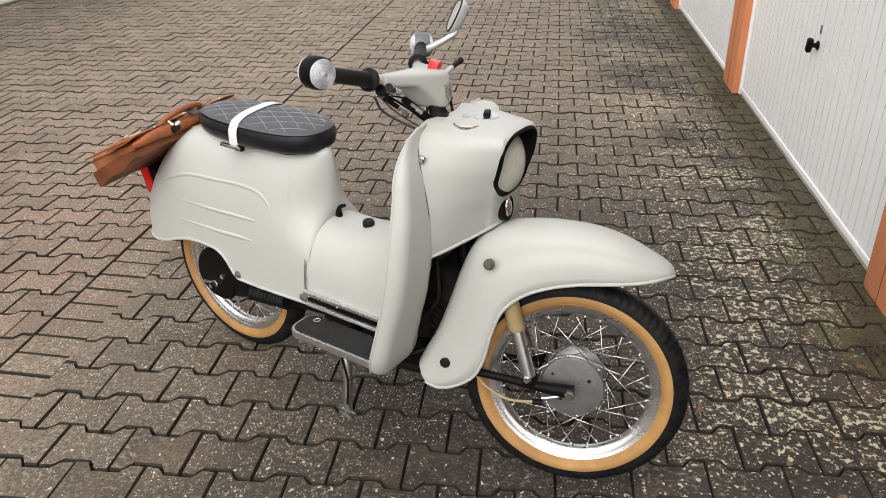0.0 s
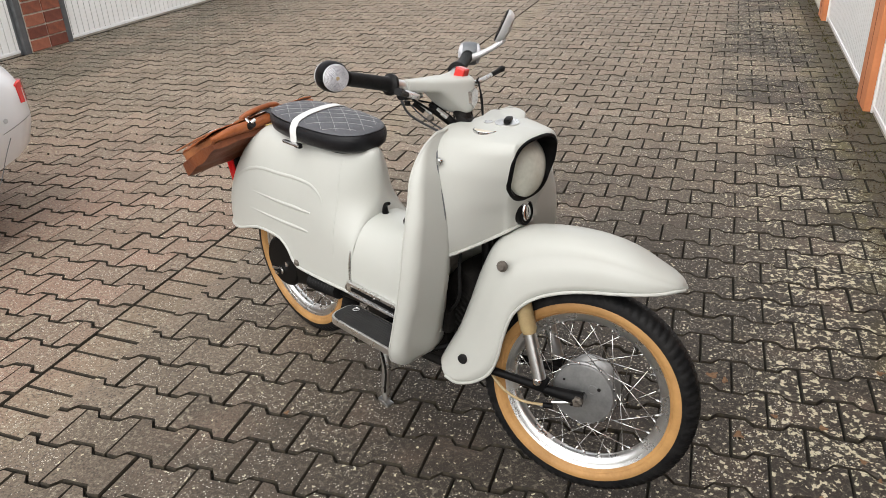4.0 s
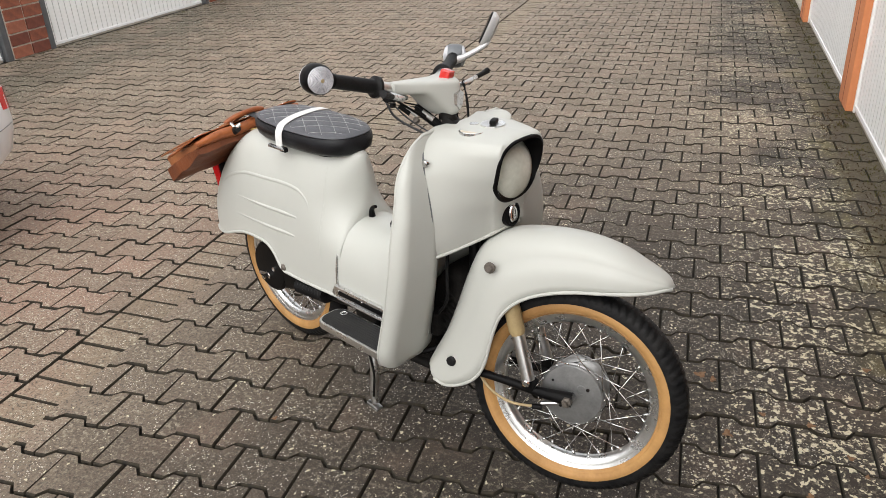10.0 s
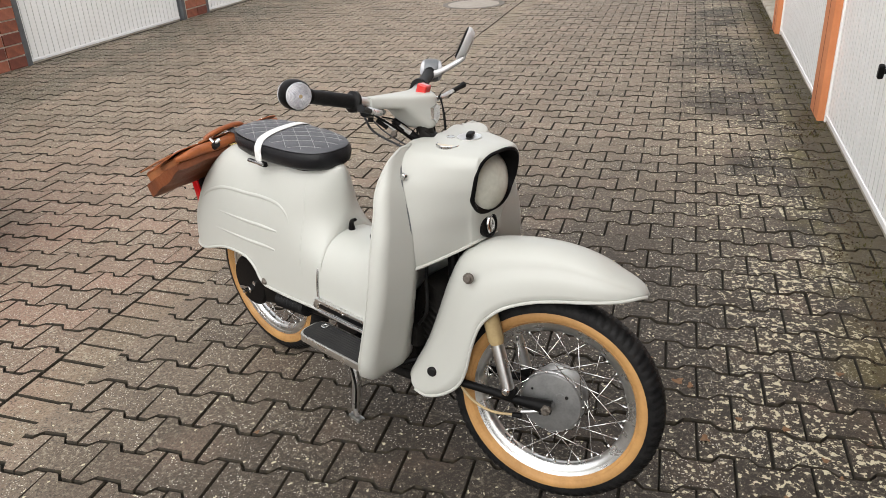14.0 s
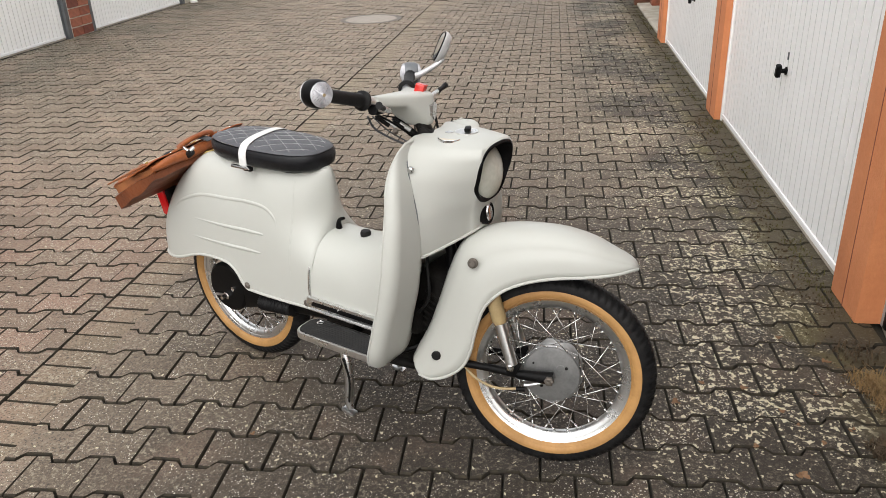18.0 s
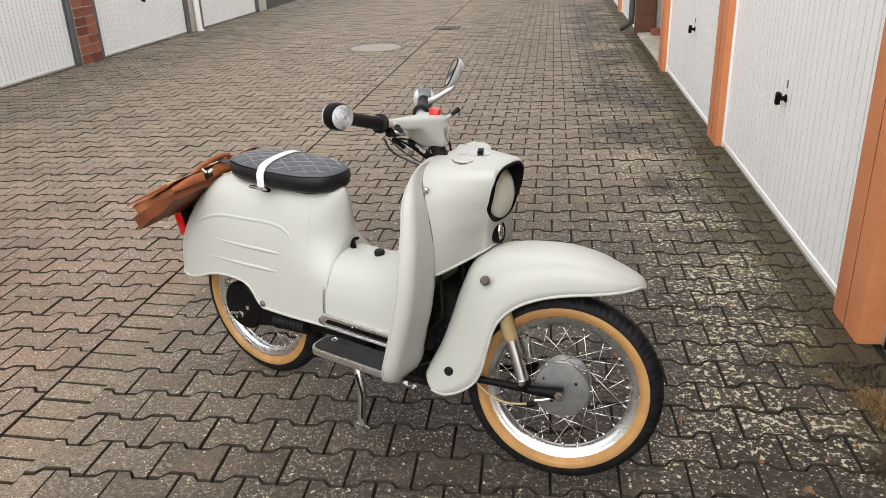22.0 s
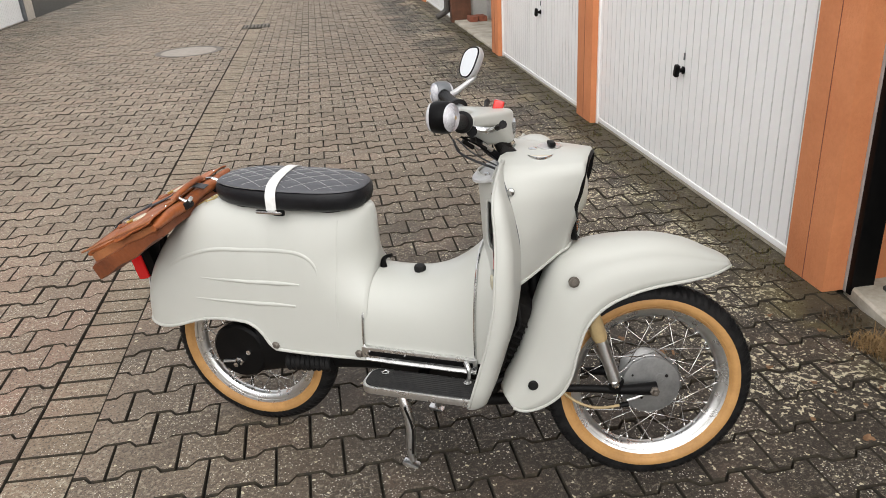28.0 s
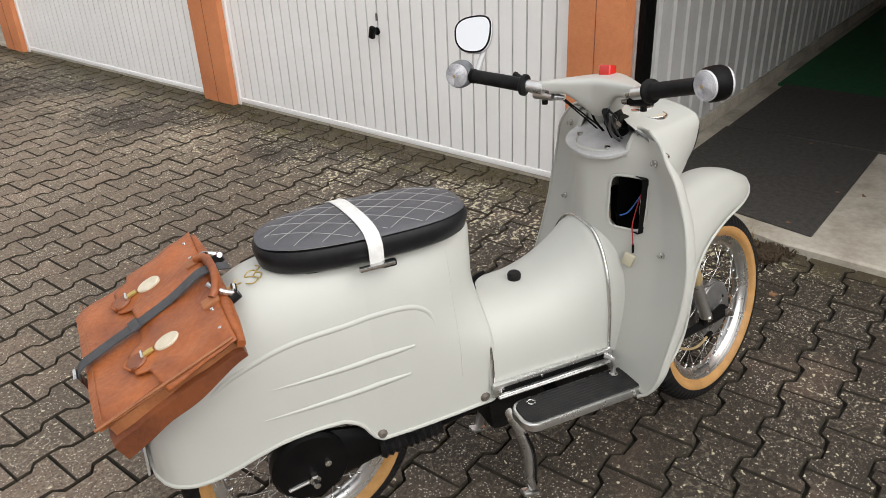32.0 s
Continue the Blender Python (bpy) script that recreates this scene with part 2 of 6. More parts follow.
LEATHER_SIDE = material("worn_rear_leather", (0.20, 0.058, 0.018), 0.5, second=(0.10, 0.028, 0.010), scale=11, bump=0.6, bump_scale=60)
IVORY = material("cream_enamel_plate", (0.60, 0.54, 0.42), 0.4, second=(0.48, 0.42, 0.31), scale=60)
LEATHER_IN = material("worn_dark_leather", (0.22, 0.075, 0.028), 0.55, second=(0.36, 0.14, 0.05), scale=14, bump=0.4, bump_scale=120)
SILVER = material("silver_painted_metal", (0.62, 0.62, 0.62), 0.32, 0.35, second=(0.5, 0.5, 0.5), scale=20)
STRAPB = material("grey_black_webbing", (0.035, 0.037, 0.04), 0.7, second=(0.07, 0.07, 0.075), scale=60, bump=0.3, bump_scale=500)
RED = material("red_plastic", (0.55, 0.022, 0.016), 0.22, coat=0.5)
REDGLASS = material("red_lamp_plastic", (0.62, 0.010, 0.012), 0.2, coat=0.3)
CLEAR = material("ribbed_clear_plastic", (0.58, 0.58, 0.60), 0.12, second=(0.34, 0.34, 0.37), scale=60, bump=0.6, bump_scale=220, coat=0.8)
LAMPGLASS = material("milky_headlamp_glass", (0.62, 0.62, 0.54), 0.2, second=(0.46, 0.46, 0.39), scale=12, bump=0.25, bump_scale=60, coat=0.15)
MIRROR = material("mirror_glass", (0.9, 0.9, 0.9), 0.02, 1.0)
TANTUBE = material("ochre_fork_sleeve", (0.40, 0.30, 0.15), 0.4, second=(0.3, 0.22, 0.11), scale=20)
GREYPLATE = material("grey_metal_plate", (0.50, 0.50, 0.495), 0.5, 0.1, second=(0.36, 0.36, 0.355), scale=20)
MAT_RUB = material("ribbed_rubber_mat", (0.030, 0.028, 0.026), 0.85, second=(0.072, 0.065, 0.056), scale=42, bump=0.6, bump_scale=260)
BOARD_RUB = material("footboard_rubber", (0.012, 0.012, 0.0125), 0.5, second=(0.026, 0.025, 0.024), scale=30, bump=0.3, bump_scale=260, spec=0.2)
GOLD = material("gold_decal", (0.52, 0.38, 0.12), 0.35, 0.6)
STRAW = material("dry_grass", (0.31, 0.195, 0.08), 0.8, second=(0.17, 0.10, 0.04), scale=30)
LEAF = material("fallen_leaf", (0.22, 0.125, 0.06), 0.7, second=(0.13, 0.06, 0.025), scale=60)
WIRE_RED = material("red_wire", (0.4, 0.02, 0.02), 0.4)
WIRE_BLUE = material("blue_wire", (0.03, 0.12, 0.4), 0.4)
BEIGE = material("beige_plastic", (0.55, 0.51, 0.38), 0.5)
DOORWHITE = material("white_garage_steel", (0.91, 0.905, 0.895), 0.4, second=(0.86, 0.85, 0.83), scale=3, amount=0.7, bump=0.05, bump_scale=90)
ORANGE = material("orange_rough_render", (0.70, 0.27, 0.115), 0.88, second=(0.58, 0.205, 0.082), scale=5, bump=0.8, bump_scale=110)
BROWN = material("dark_brown_render", (0.17, 0.075, 0.042), 0.85, second=(0.10, 0.045, 0.028), scale=9, bump=0.5)
BRICK = material("red_brick", (0.30, 0.095, 0.05), 0.85, second=(0.15, 0.05, 0.032), scale=14, bump=0.5, bump_scale=90)
MORTAR = material("mortar", (0.62, 0.57, 0.49), 0.9, second=(0.48, 0.44, 0.38), scale=20, bump=0.4)
STEELGREY = material("grey_steel_frame", (0.16, 0.17, 0.18), 0.45, 0.3, second=(0.11, 0.115, 0.12), scale=10)
CONCRETE = material("pale_concrete", (0.54, 0.50, 0.42), 0.85, second=(0.30, 0.26, 0.20), scale=5, bump=0.4, bump_scale=100)
SOIL = material("dark_joint_sand", (0.012, 0.010, 0.007), 0.95, second=(0.034, 0.028, 0.016), scale=30, bump=0.5, bump_scale=200)
JOINT = material("dirty_stone_flank", (0.018, 0.0145, 0.010), 0.95, second=(0.05, 0.04, 0.024), scale=40, bump=0.4, bump_scale=200)
WALLGREY = material("dusty_grey_steel_wall", (0.62, 0.62, 0.605), 0.55, second=(0.52, 0.52, 0.505), scale=4, bump=0.05)
LIDGREY = material("worn_concrete_lid", (0.34, 0.305, 0.265), 0.85, second=(0.27, 0.24, 0.205), scale=14, bump=0.4)
CARPET = material("green_carpet", (0.012, 0.11, 0.035), 0.95, second=(0.008, 0.07, 0.022), scale=30, bump=0.5, bump_scale=500)
GROOVE_SHADE = material("shaded_steel_groove", (0.78, 0.775, 0.76), 0.7, second=(0.66, 0.65, 0.63), scale=6)
PLASTER = material("light_wall_plaster", (0.6, 0.59, 0.56), 0.85, second=(0.5, 0.49, 0.46), scale=4, bump=0.2)
CARWHITE = material("white_car_paint", (0.78, 0.785, 0.79), 0.18, second=(0.74, 0.745, 0.75), scale=2, coat=0.8)
DARKGLASS = material("tinted_car_glass", (0.02, 0.022, 0.025), 0.05, coat=1.0)
IRON = material("cast_iron", (0.16, 0.14, 0.12), 0.6, 0.5, second=(0.1, 0.085, 0.07), scale=30, bump=0.4)
ROOFEDGE = material("dark_roof_edge", (0.05, 0.045, 0.04), 0.6, second=(0.09, 0.08, 0.07), scale=8)
PAVER = paver_material("lichened_concrete_paving", ((0.17, 0.128, 0.091), (0.255, 0.195, 0.142), (0.0165, 0.012, 0.008), (0.30, 0.25, 0.19)), (0.125, 0.105, 0.038), (0.60, 0.545, 0.385))
GUTTER = paver_material("sandy_gutter_brick", ((0.19, 0.146, 0.098), (0.25, 0.195, 0.133), (0.11, 0.085, 0.06), (0.33, 0.272, 0.195)), (0.2, 0.16, 0.08), (0.42, 0.38, 0.29))


# ---- mesh helpers ----
def part(name, bm, mat, parent=None, label="", smooth=True, turn=None):
    """One mesh object from a bmesh; bm may also be a finished mesh."""
    if isinstance(bm, bmesh.types.BMesh):
        me = bpy.data.meshes.new(name)
        if turn is not None:
            bm.transform(turn)
        bmesh.ops.recalc_face_normals(bm, faces=bm.faces)
        bm.to_mesh(me)
        bm.free()
        me.materials.append(mat)
        if smooth:
            me.shade_smooth()
            me.set_sharp_from_angle(angle=radians(38))
    else:
        me = bm
    ob = new(name, me)
    ob.parent = parent
    if label:
        ob["label"] = label
    return ob


def base(name, m, label, category, group="", kind=""):
    ob = new(name)
    ob.empty_display_size = 0.1
    ob.matrix_world = m
    return tagged(ob, label, category, group, kind)


def rings(sections, closed=True, cap=True, bm=None):
    """A skin over rows of points."""
    bm = bm or bmesh.new()
    rows = [[bm.verts.new(p) for p in s] for s in sections]
    for a, b in zip(rows, rows[1:]):
        k = len(a)
        for i in range(k if closed else k - 1):
            j = (i + 1) % k
            bm.faces.new((a[i], a[j], b[j], b[i]))
    if cap and closed:
        bm.faces.new(rows[0][::-1])
        bm.faces.new(rows[-1])
    return bm


def smooth_path(points, steps=6):
    """Catmull-Rom through the points."""
    p = [Vector(v) for v in points]
    if len(p) < 3:
        return p
    q = [2 * p[0] - p[1], *p, 2 * p[-1] - p[-2]]
    out = []
    for i in range(1, len(q) - 2):
        for s in range(steps):
            t = s / steps
            a, b, c, d = q[i - 1 : i + 3]
            out.append(0.5 * (2 * b + (c - a) * t + (2 * a - 5 * b + 4 * c - d) * t * t + (3 * b - a - 3 * c + d) * t**3))
    return out + [p[-1]]


def tube(points, radius, sides=8, bm=None, cap=True, flat=1.0, curve=0):
    """A round bar along points; radius may be a list; flat squeezes it along z."""
    pts = smooth_path(points, curve) if curve else [Vector(v) for v in points]
    n = len(pts)
    rad = radius if isinstance(radius, (list, tuple)) else [radius] * n
    if len(rad) != n:
        rad = np.interp(np.linspace(0, 1, n), np.linspace(0, 1, len(rad)), rad).tolist()
    rad = [float(r) for r in rad]
    rows, up = [], None
    for i, p in enumerate(pts):
        d = (pts[min(i + 1, n - 1)] - pts[max(i - 1, 0)]).normalized()
        if up is None:
            up = d.orthogonal().normalized()
        up = (up - up.dot(d) * d).normalized()
        side = d.cross(up)
        rows.append([p + rad[i] * (math.cos(a) * up + math.sin(a) * side) for a in [2 * math.pi * k / sides for k in range(sides)]])
    return rings(rows, True, cap, bm)


def lathe(profile, m=None, sides=32, bm=None, cap=True):
    """Turns (radius, height) pairs about z, then moves by m."""
    m = m or Matrix()
    rows = [[m @ Vector((r * math.cos(2 * math.pi * k / sides), r * math.sin(2 * math.pi * k / sides), z)) for k in range(sides)] for r, z in profile]
    return rings(rows, True, cap, bm)


def rbox(size, m=None, bevel=0.004, segments=2, bm=None):
    """A box with rounded edges, centred, moved by m."""
    b = bmesh.new()
    bmesh.ops.create_cube(b, size=1)
    b.transform(Matrix.Diagonal((*size, 1)))
    if bevel:
        bmesh.ops.bevel(b, geom=b.edges[:], offset=min(bevel, min(size) * 0.45), segments=segments, affect="EDGES", profile=0.6)
    if m is not None:
        b.transform(m)
    if bm is None:
        return b
    me = bpy.data.meshes.new("tmp")
    b.to_mesh(me)
    bm.from_mesh(me)
    bpy.data.meshes.remove(me)
    b.free()
    return bm


def slab(outline, z0, z1, bevel=0.0, bm=None):
    """An upright prism over an outline of (x, y), its top edge bevelled."""
    bm = bm or bmesh.new()
    cx, cy = sum(p[0] for p in outline) / len(outline), sum(p[1] for p in outline) / len(outline)

    def inset(p, d):
        v = Vector((p[0] - cx, p[1] - cy))
        return v * max(0, 1 - d / max(v.length, 1e-6)) + Vector((cx, cy))

    rows = [[(p[0], p[1], z0) for p in outline], [(p[0], p[1], z1 - bevel) for p in outline]]
    if bevel:
        rows.append([(*inset(p, bevel), z1) for p in outline])
    return rings(rows, True, True, bm)


def rounded(x0, x1, y0, y1, r, k=5):
    out = []
    for cx, cy, a in ((x1 - r, y1 - r, 0), (x0 + r, y1 - r, 90), (x0 + r, y0 + r, 180), (x1 - r, y0 + r, 270)):
        out += [(cx + r * math.cos(radians(a + 90 * i / k)), cy + r * math.sin(radians(a + 90 * i / k))) for i in range(k + 1)]
    return out


def table(x, rows):
    """Smooth look-up in (x, value, ...) rows, without overshoot."""
    k = 0
    while k < len(rows) - 2 and x > rows[k + 1][0]:
        k += 1
    x0, x1 = rows[k][0], rows[k + 1][0]
    t = min(max((x - x0) / (x1 - x0), 0), 1)
    out = []
    for i in range(1, len(rows[0])):
        def rise(j):
            return (rows[j + 1][i] - rows[j][i]) / (rows[j + 1][0] - rows[j][0])

        def lean(j):
            if j == 0 or j == len(rows) - 1:
                return rise(min(j, len(rows) - 2))
            a, b = rise(j - 1), rise(j)
            return 0 if a * b <= 0 else 2 * a * b / (a + b)

        a, b, h = rows[k][i], rows[k + 1][i], x1 - x0
        out.append((2 * t**3 - 3 * t * t + 1) * a + (t**3 - 2 * t * t + t) * h * lean(k) + (3 * t * t - 2 * t**3) * b + (t**3 - t * t) * h * lean(k + 1))
    return out


def power(c, e):
    return math.copysign(abs(c) ** e, c)


def along(a, b):
    """A turn that lays z along b - a, at a."""
    return Matrix.Translation(a) @ (Vector(b) - Vector(a)).to_track_quat("Z", "Y").to_matrix().to_4x4()


# ---- the yard: two rows of garages along a paved lane ----
YARD = pose(0, 0, 0, 0, 0, -2.7)
FRONT = 1.42      # line of the orange row's piers
LEFT = -5.82      # line of the brick row's piers

ground_bm = bmesh.new()
bmesh.ops.create_grid(ground_bm, x_segments=2, y_segments=2, size=300)
ground = part("ground", ground_bm, SOIL)
ground.matrix_world = pose(0, 0, -0.02)
tagged(ground, "dark sandy earth between and under the paving", "ground", kind="structure")


def ribbed(width, height, pitch=0.080, groove=0.010, depth=0.016, m=None):
    """A steel sheet with upright grooves, in x (width) and z; it faces -y."""
    bm = bmesh.new()
    xs = [(0.0, 0.0)]
    x = pitch / 2
    while x + groove < width:
        xs += [(x, 0.0), (x + groove * 0.14, depth), (x + groove * 0.86, depth), (x + groove, 0.0)]
        x += pitch
    xs.append((width, 0.0))
    rows = [[(x, y, z) for x, y in xs] + [(width, 0.03, z), (0, 0.03, z)] for z in (0.0, height)]
    rings(rows, True, True, bm)
    if m is not None:
        bm.transform(m)
    return bm


def garage_door(y0, y1, x, facing, handle_z, label, handle_y=None):
    """A closed up-and-over door between two piers: ribbed sheet, white frame rail, black handle with lock."""
    w = y1 - y0
    # local x runs along the door, local -y faces the lane
    m = YARD @ (pose(x, y1, 0, 0, 0, -90) if facing < 0 else pose(x, y0, 0, 0, 0, 90))
    door = base("garage_door", m, label, "garage door", "garage doors")
    panel = part("door_panel", ribbed(w - 0.06, 2.0, m=pose(0.03, 0, 0.05)), DOORWHITE, door, smooth=False)
    panel.data.materials.append(GROOVE_SHADE)
    for f in panel.data.polygons:
        # shade in the grooves is put in as a darker steel colour
        f.material_index = 1 if 0.002 < f.center.y < 0.025 else 0
    part("bottom_rail", rbox((w, 0.022, 0.03), pose(w / 2, 0.004, 0.034), 0.004), DOORWHITE, door)
    part("bottom_seal", rbox((w, 0.018, 0.022), pose(w / 2, 0.006, 0.009), 0.003), CONCRETE, door)
    for s in (0.014, w - 0.014):
        part("frame_post", rbox((0.028, 0.05, 2.1), pose(s, 0.012, 1.05), 0.004), DOORWHITE if facing < 0 else STEELGREY, door)
    part("frame_head", rbox((w, 0.05, 0.06), pose(w / 2, 0.012, 2.09), 0.004), DOORWHITE, door)
    hx = w / 2 if handle_y is None else (y1 - handle_y if facing < 0 else handle_y - y0)
    grip = part("door_handle", lathe([(0.02, 0), (0.021, 0.006), (0.012, 0.01), (0.011, 0.03), (0.0005, 0.031)], pose(hx, -0.001, handle_z, 90), 20), BLACK, door, "black handle")
    part("grip", rbox((0.034, 0.026, 0.066), pose(hx, -0.042, handle_z, 0, 14), 0.009, 3), BLACK, grip)
    part("lock_cover", rbox((0.012, 0.006, 0.04), pose(hx + 0.002, -0.003, handle_z + 0.075), 0.003), STEELGREY, door)
    return door


def pier(y0, y1, x, depth, mat, label, height=2.45, name="garage_pier"):
    ob = part(name, rbox((depth, y1 - y0, height), pose(depth / 2, (y1 - y0) / 2, height / 2), 0.006), mat)
    ob.matrix_world = YARD @ pose(x, y0, 0)
    return tagged(ob, label, "pier", "orange garage piers", "structure")


ORANGE_PIERS = ((2.572, 2.845), (5.41, 5.73), (8.43, 8.75), (11.40, 11.58), (14.4, 14.72), (17.4, 17.72), (-0.4, -0.07))
for a, b in ORANGE_PIERS:
    p = pier(a, b, FRONT, 0.28, BROWN if a == 11.40 else ORANGE, "dark brown garage pier beside the downpipe" if a == 11.40 else "orange-rendered garage pier beside white doors")
    joint = part("expansion_joint", rbox((0.003, 0.003, 2.4), pose(-0.0005, (b - a) * 0.5, 1.2), 0), BRICK, p)
    if a == 2.572:
        part("steel_post", rbox((0.12, 0.018, 2.3), pose(0.15, -0.0095, 1.15), 0.003), GREYPLATE, p, "bare steel door post")
        part("rubber_post", rbox((0.10, 0.03, 2.3), pose(0.14, -0.035, 1.15), 0.004), BLACK, p, "black door track")
garage_door(2.845, 5.41, 1.475, -1, 0.626, "white ribbed steel garage door, closed, between orange piers", 4.06)
garage_door(5.73, 8.43, 1.475, -1, 0.626, "white ribbed steel garage door, closed, with black handle", 6.93)
for a, b in ((11.7, 14.4), (14.72, 17.4)):
    garage_door(a, b, 1.475, -1, 0.63, "white ribbed steel garage door, closed, further down the lane")
# lintel and flat roof edge
lint = part("lintel", rbox((0.26, 21.2, 0.42), pose(0, 0, 0), 0.006), ORANGE)
lint.matrix_world = YARD @ pose(FRONT + 0.15, 8.6, 2.35)
tagged(lint, "orange-rendered lintel above the garage doors", "lintel", kind="structure")
roof = part("garage_roof", rbox((6.4, 21.6, 0.16), pose(0, 0, 0), 0.01), ROOFEDGE)
roof.matrix_world = YARD @ pose(FRONT + 3.22, 8.6, 2.66)
tagged(roof, "flat dark roof of the orange garages", "roof", kind="structure")


def wall(name, size, m, mat, label):
    ob = part(name, rbox(size, None, 0.004), mat)
    ob.matrix_world = YARD @ m
    return tagged(ob, label, "wall", kind="structure")


# open garages: slab, threshold, ribbed side walls, mats
wall("wall_back", (0.2, 21.2, 2.55), pose(FRONT + 6.0, 8.6, 1.28), PLASTER, "plain back wall of the garages")
for i, y in enumerate((5.57, 8.63, 11.54, 14.56, 17.8, -0.5)):
    wall("wall_partition", (5.7, 0.12, 2.5), pose(FRONT + 3.1, y, 1.25), PLASTER, "plain partition wall between garages")
side_wall = part("wall_ribbed", ribbed(5.6, 2.45, 0.16, 0.05, 0.014), WALLGREY, smooth=False)
side_wall.matrix_world = YARD @ pose(FRONT + 0.285, 2.592, 0.04)
tagged(side_wall, "white ribbed steel side wall inside the open garage", "wall", kind="structure")
part("wall_foot", rbox((5.6, 0.03, 0.1), pose(2.8, 0.0, 0.02), 0.006), CONCRETE, side_wall)
# the near slab's front runs askew, back towards the pier
NEAR_SLAB = [(1.362, -0.07), (7.4, -0.07), (7.4, 2.581), (1.525, 2.581), (1.498, 2.42), (1.44, 2.05), (1.378, 1.78), (1.364, 1.4)]
FAR_SLAB = [(1.45, 8.752), (7.45, 8.752), (7.45, 11.378), (1.45, 11.378)]
for outline in (NEAR_SLAB, FAR_SLAB):
    fl = part("floor_garage", slab(outline, -0.065, 0.035, 0.01), CONCRETE)
    fl.matrix_world = YARD
    tagged(fl, "pale concrete floor slab of the open garage", "floor", kind="structure")


def mat_sheet(x0, x1, y0, y1, mat, label, z=0.036, name="rubber_mat", askew=0.0):
    ob = part(name, slab([(x + askew * (y - y0) / (y1 - y0) * (x1 - x) / (x1 - x0), y) for x, y in rounded(x0, x1, y0, y1, 0.01, 2)], z, z + 0.012, 0.003), mat)
    ob.matrix_world = YARD
    return tagged(ob, label, "mat")


mat_sheet(1.478, 2.60, 1.71, 2.488, MAT_RUB, "black studded rubber mat on the garage floor", askew=0.14)
mat_sheet(2.608, 3.58, 1.675, 2.478, MAT_RUB, "black studded rubber mat lying behind the other", 0.0365)
mat_sheet(3.56, 7.2, 0.2, 2.52, CARPET, "green carpet on the garage floor", 0.034, "carpet")
mat_sheet(1.50, 3.58, 0.15, 0.78, MAT_RUB, "black studded rubber mat on the far wheel track")

# far open garage: grey metal shelf door and bricks inside
shelf = base("metal_cabinet", YARD @ pose(FRONT + 0.75, 11.05, 0.036), "grey sheet-metal cabinet in the open garage", "cabinet")
part("body", rbox((0.5, 0.5, 1.7), pose(0, 0, 0.86), 0.01), PLASTER, shelf)
for s in (-0.125, 0.125):
    part("door", rbox((0.012, 0.24, 1.6), pose(-0.257, s, 0.86), 0.004), GREYPLATE, shelf)
for i in range(2):
    loose = part("brick", rbox((0.115, 0.24, 0.071), None, 0.004, 1), BRICK)
    loose.matrix_world = YARD @ pose(FRONT + 0.25 + (i % 2) * 0.125, 11.15 + 0.01 * (i % 3), 0.072 + (i // 2) * 0.073, 0, 0, 3 * (i % 3))
    tagged(loose, "loose red brick stacked inside the garage", "brick", "loose bricks")
# downpipe at the far pier
dp = base("downpipe", YARD @ pose(FRONT - 0.07, 11.52, 0), "dark brown downpipe with bent foot on the pier", "downpipe")
part("pipe", tube([(0.02, 0, 2.4), (0.02, 0, 0.32), (0.0, 0, 0.17), (-0.09, 0, 0.1), (-0.14, 0, 0.08)], 0.042, 12, curve=4), ROOFEDGE, dp)
for z in (0.6, 1.9):
    part("bracket", lathe([(0.048, -0.012), (0.05, 0), (0.048, 0.012)], pose(0.02, 0, z), 16), STEELGREY, dp)


# ---- brick row across the lane ----
def brick_pier(y0, y1):
    ob = part("brick_pier", rbox((0.24, y1 - y0 - 0.02, 2.4), pose(-0.126, (y1 - y0) / 2, 1.2), 0.002), MORTAR)
    ob.matrix_world = YARD @ pose(LEFT, y0, 0)
    return tagged(ob, "red brick garage pier with pale mortar", "pier", "brick garage piers", "structure")


BRICK_PIERS = [(2.62, 3.1), (6.00, 6.50), (9.36, 9.86), (12.70, 13.15), (16.0, 16.45), (-0.7, -0.2)]
left_piers = [brick_pier(a, b) for a, b in BRICK_PIERS]
for (a, b), (c, d) in zip(sorted(BRICK_PIERS), sorted(BRICK_PIERS)[1:]):
    garage_door(b + 0.06, c - 0.06, LEFT - 0.06, 1, 0.65, "white ribbed steel garage door, closed, between brick piers")
    for y in (b + 0.03, c - 0.03):
        jamb = part("trim", rbox((0.12, 0.07, 2.3), pose(-0.065, 0, 1.15), 0.004), STEELGREY)
        jamb.matrix_world = YARD @ pose(LEFT, y, 0)
        tagged(jamb, "grey steel jamb beside the brick pier", "jamb", "grey jambs", "structure")
lint2 = part("lintel", rbox((0.24, 18, 0.5), None, 0.006), ORANGE)
lint2.matrix_world = YARD @ pose(LEFT - 0.13, 8.2, 2.4)
tagged(lint2, "rendered lintel above the brick garages", "lintel", kind="structure")
roof2 = part("garage_roof", rbox((6.2, 18.4, 0.16), None, 0.01), ROOFEDGE)
roof2.matrix_world = YARD @ pose(LEFT - 3.1, 8.2, 2.74)
tagged(roof2, "flat dark roof of the brick garages", "roof", kind="structure")
wall("wall_behind", (0.2, 18, 2.6), pose(LEFT - 5.9, 8.2, 1.3), PLASTER, "plain back wall of the brick garages")
white_post = part("downpipe", tube([(0, 0, 2.4), (0, 0, 0.12), (0.03, 0, 0.03)], 0.05, 14, curve=3), DOORWHITE)
white_post.matrix_world = YARD @ pose(LEFT + 0.07, 12.85, 0)
tagged(white_post, "white plastic downpipe in front of a brick pier", "downpipe")
wall("wall_end", (16, 0.3, 2.6), pose(-2.2, 24.0, 1.3), PLASTER, "plain wall closing the lane")

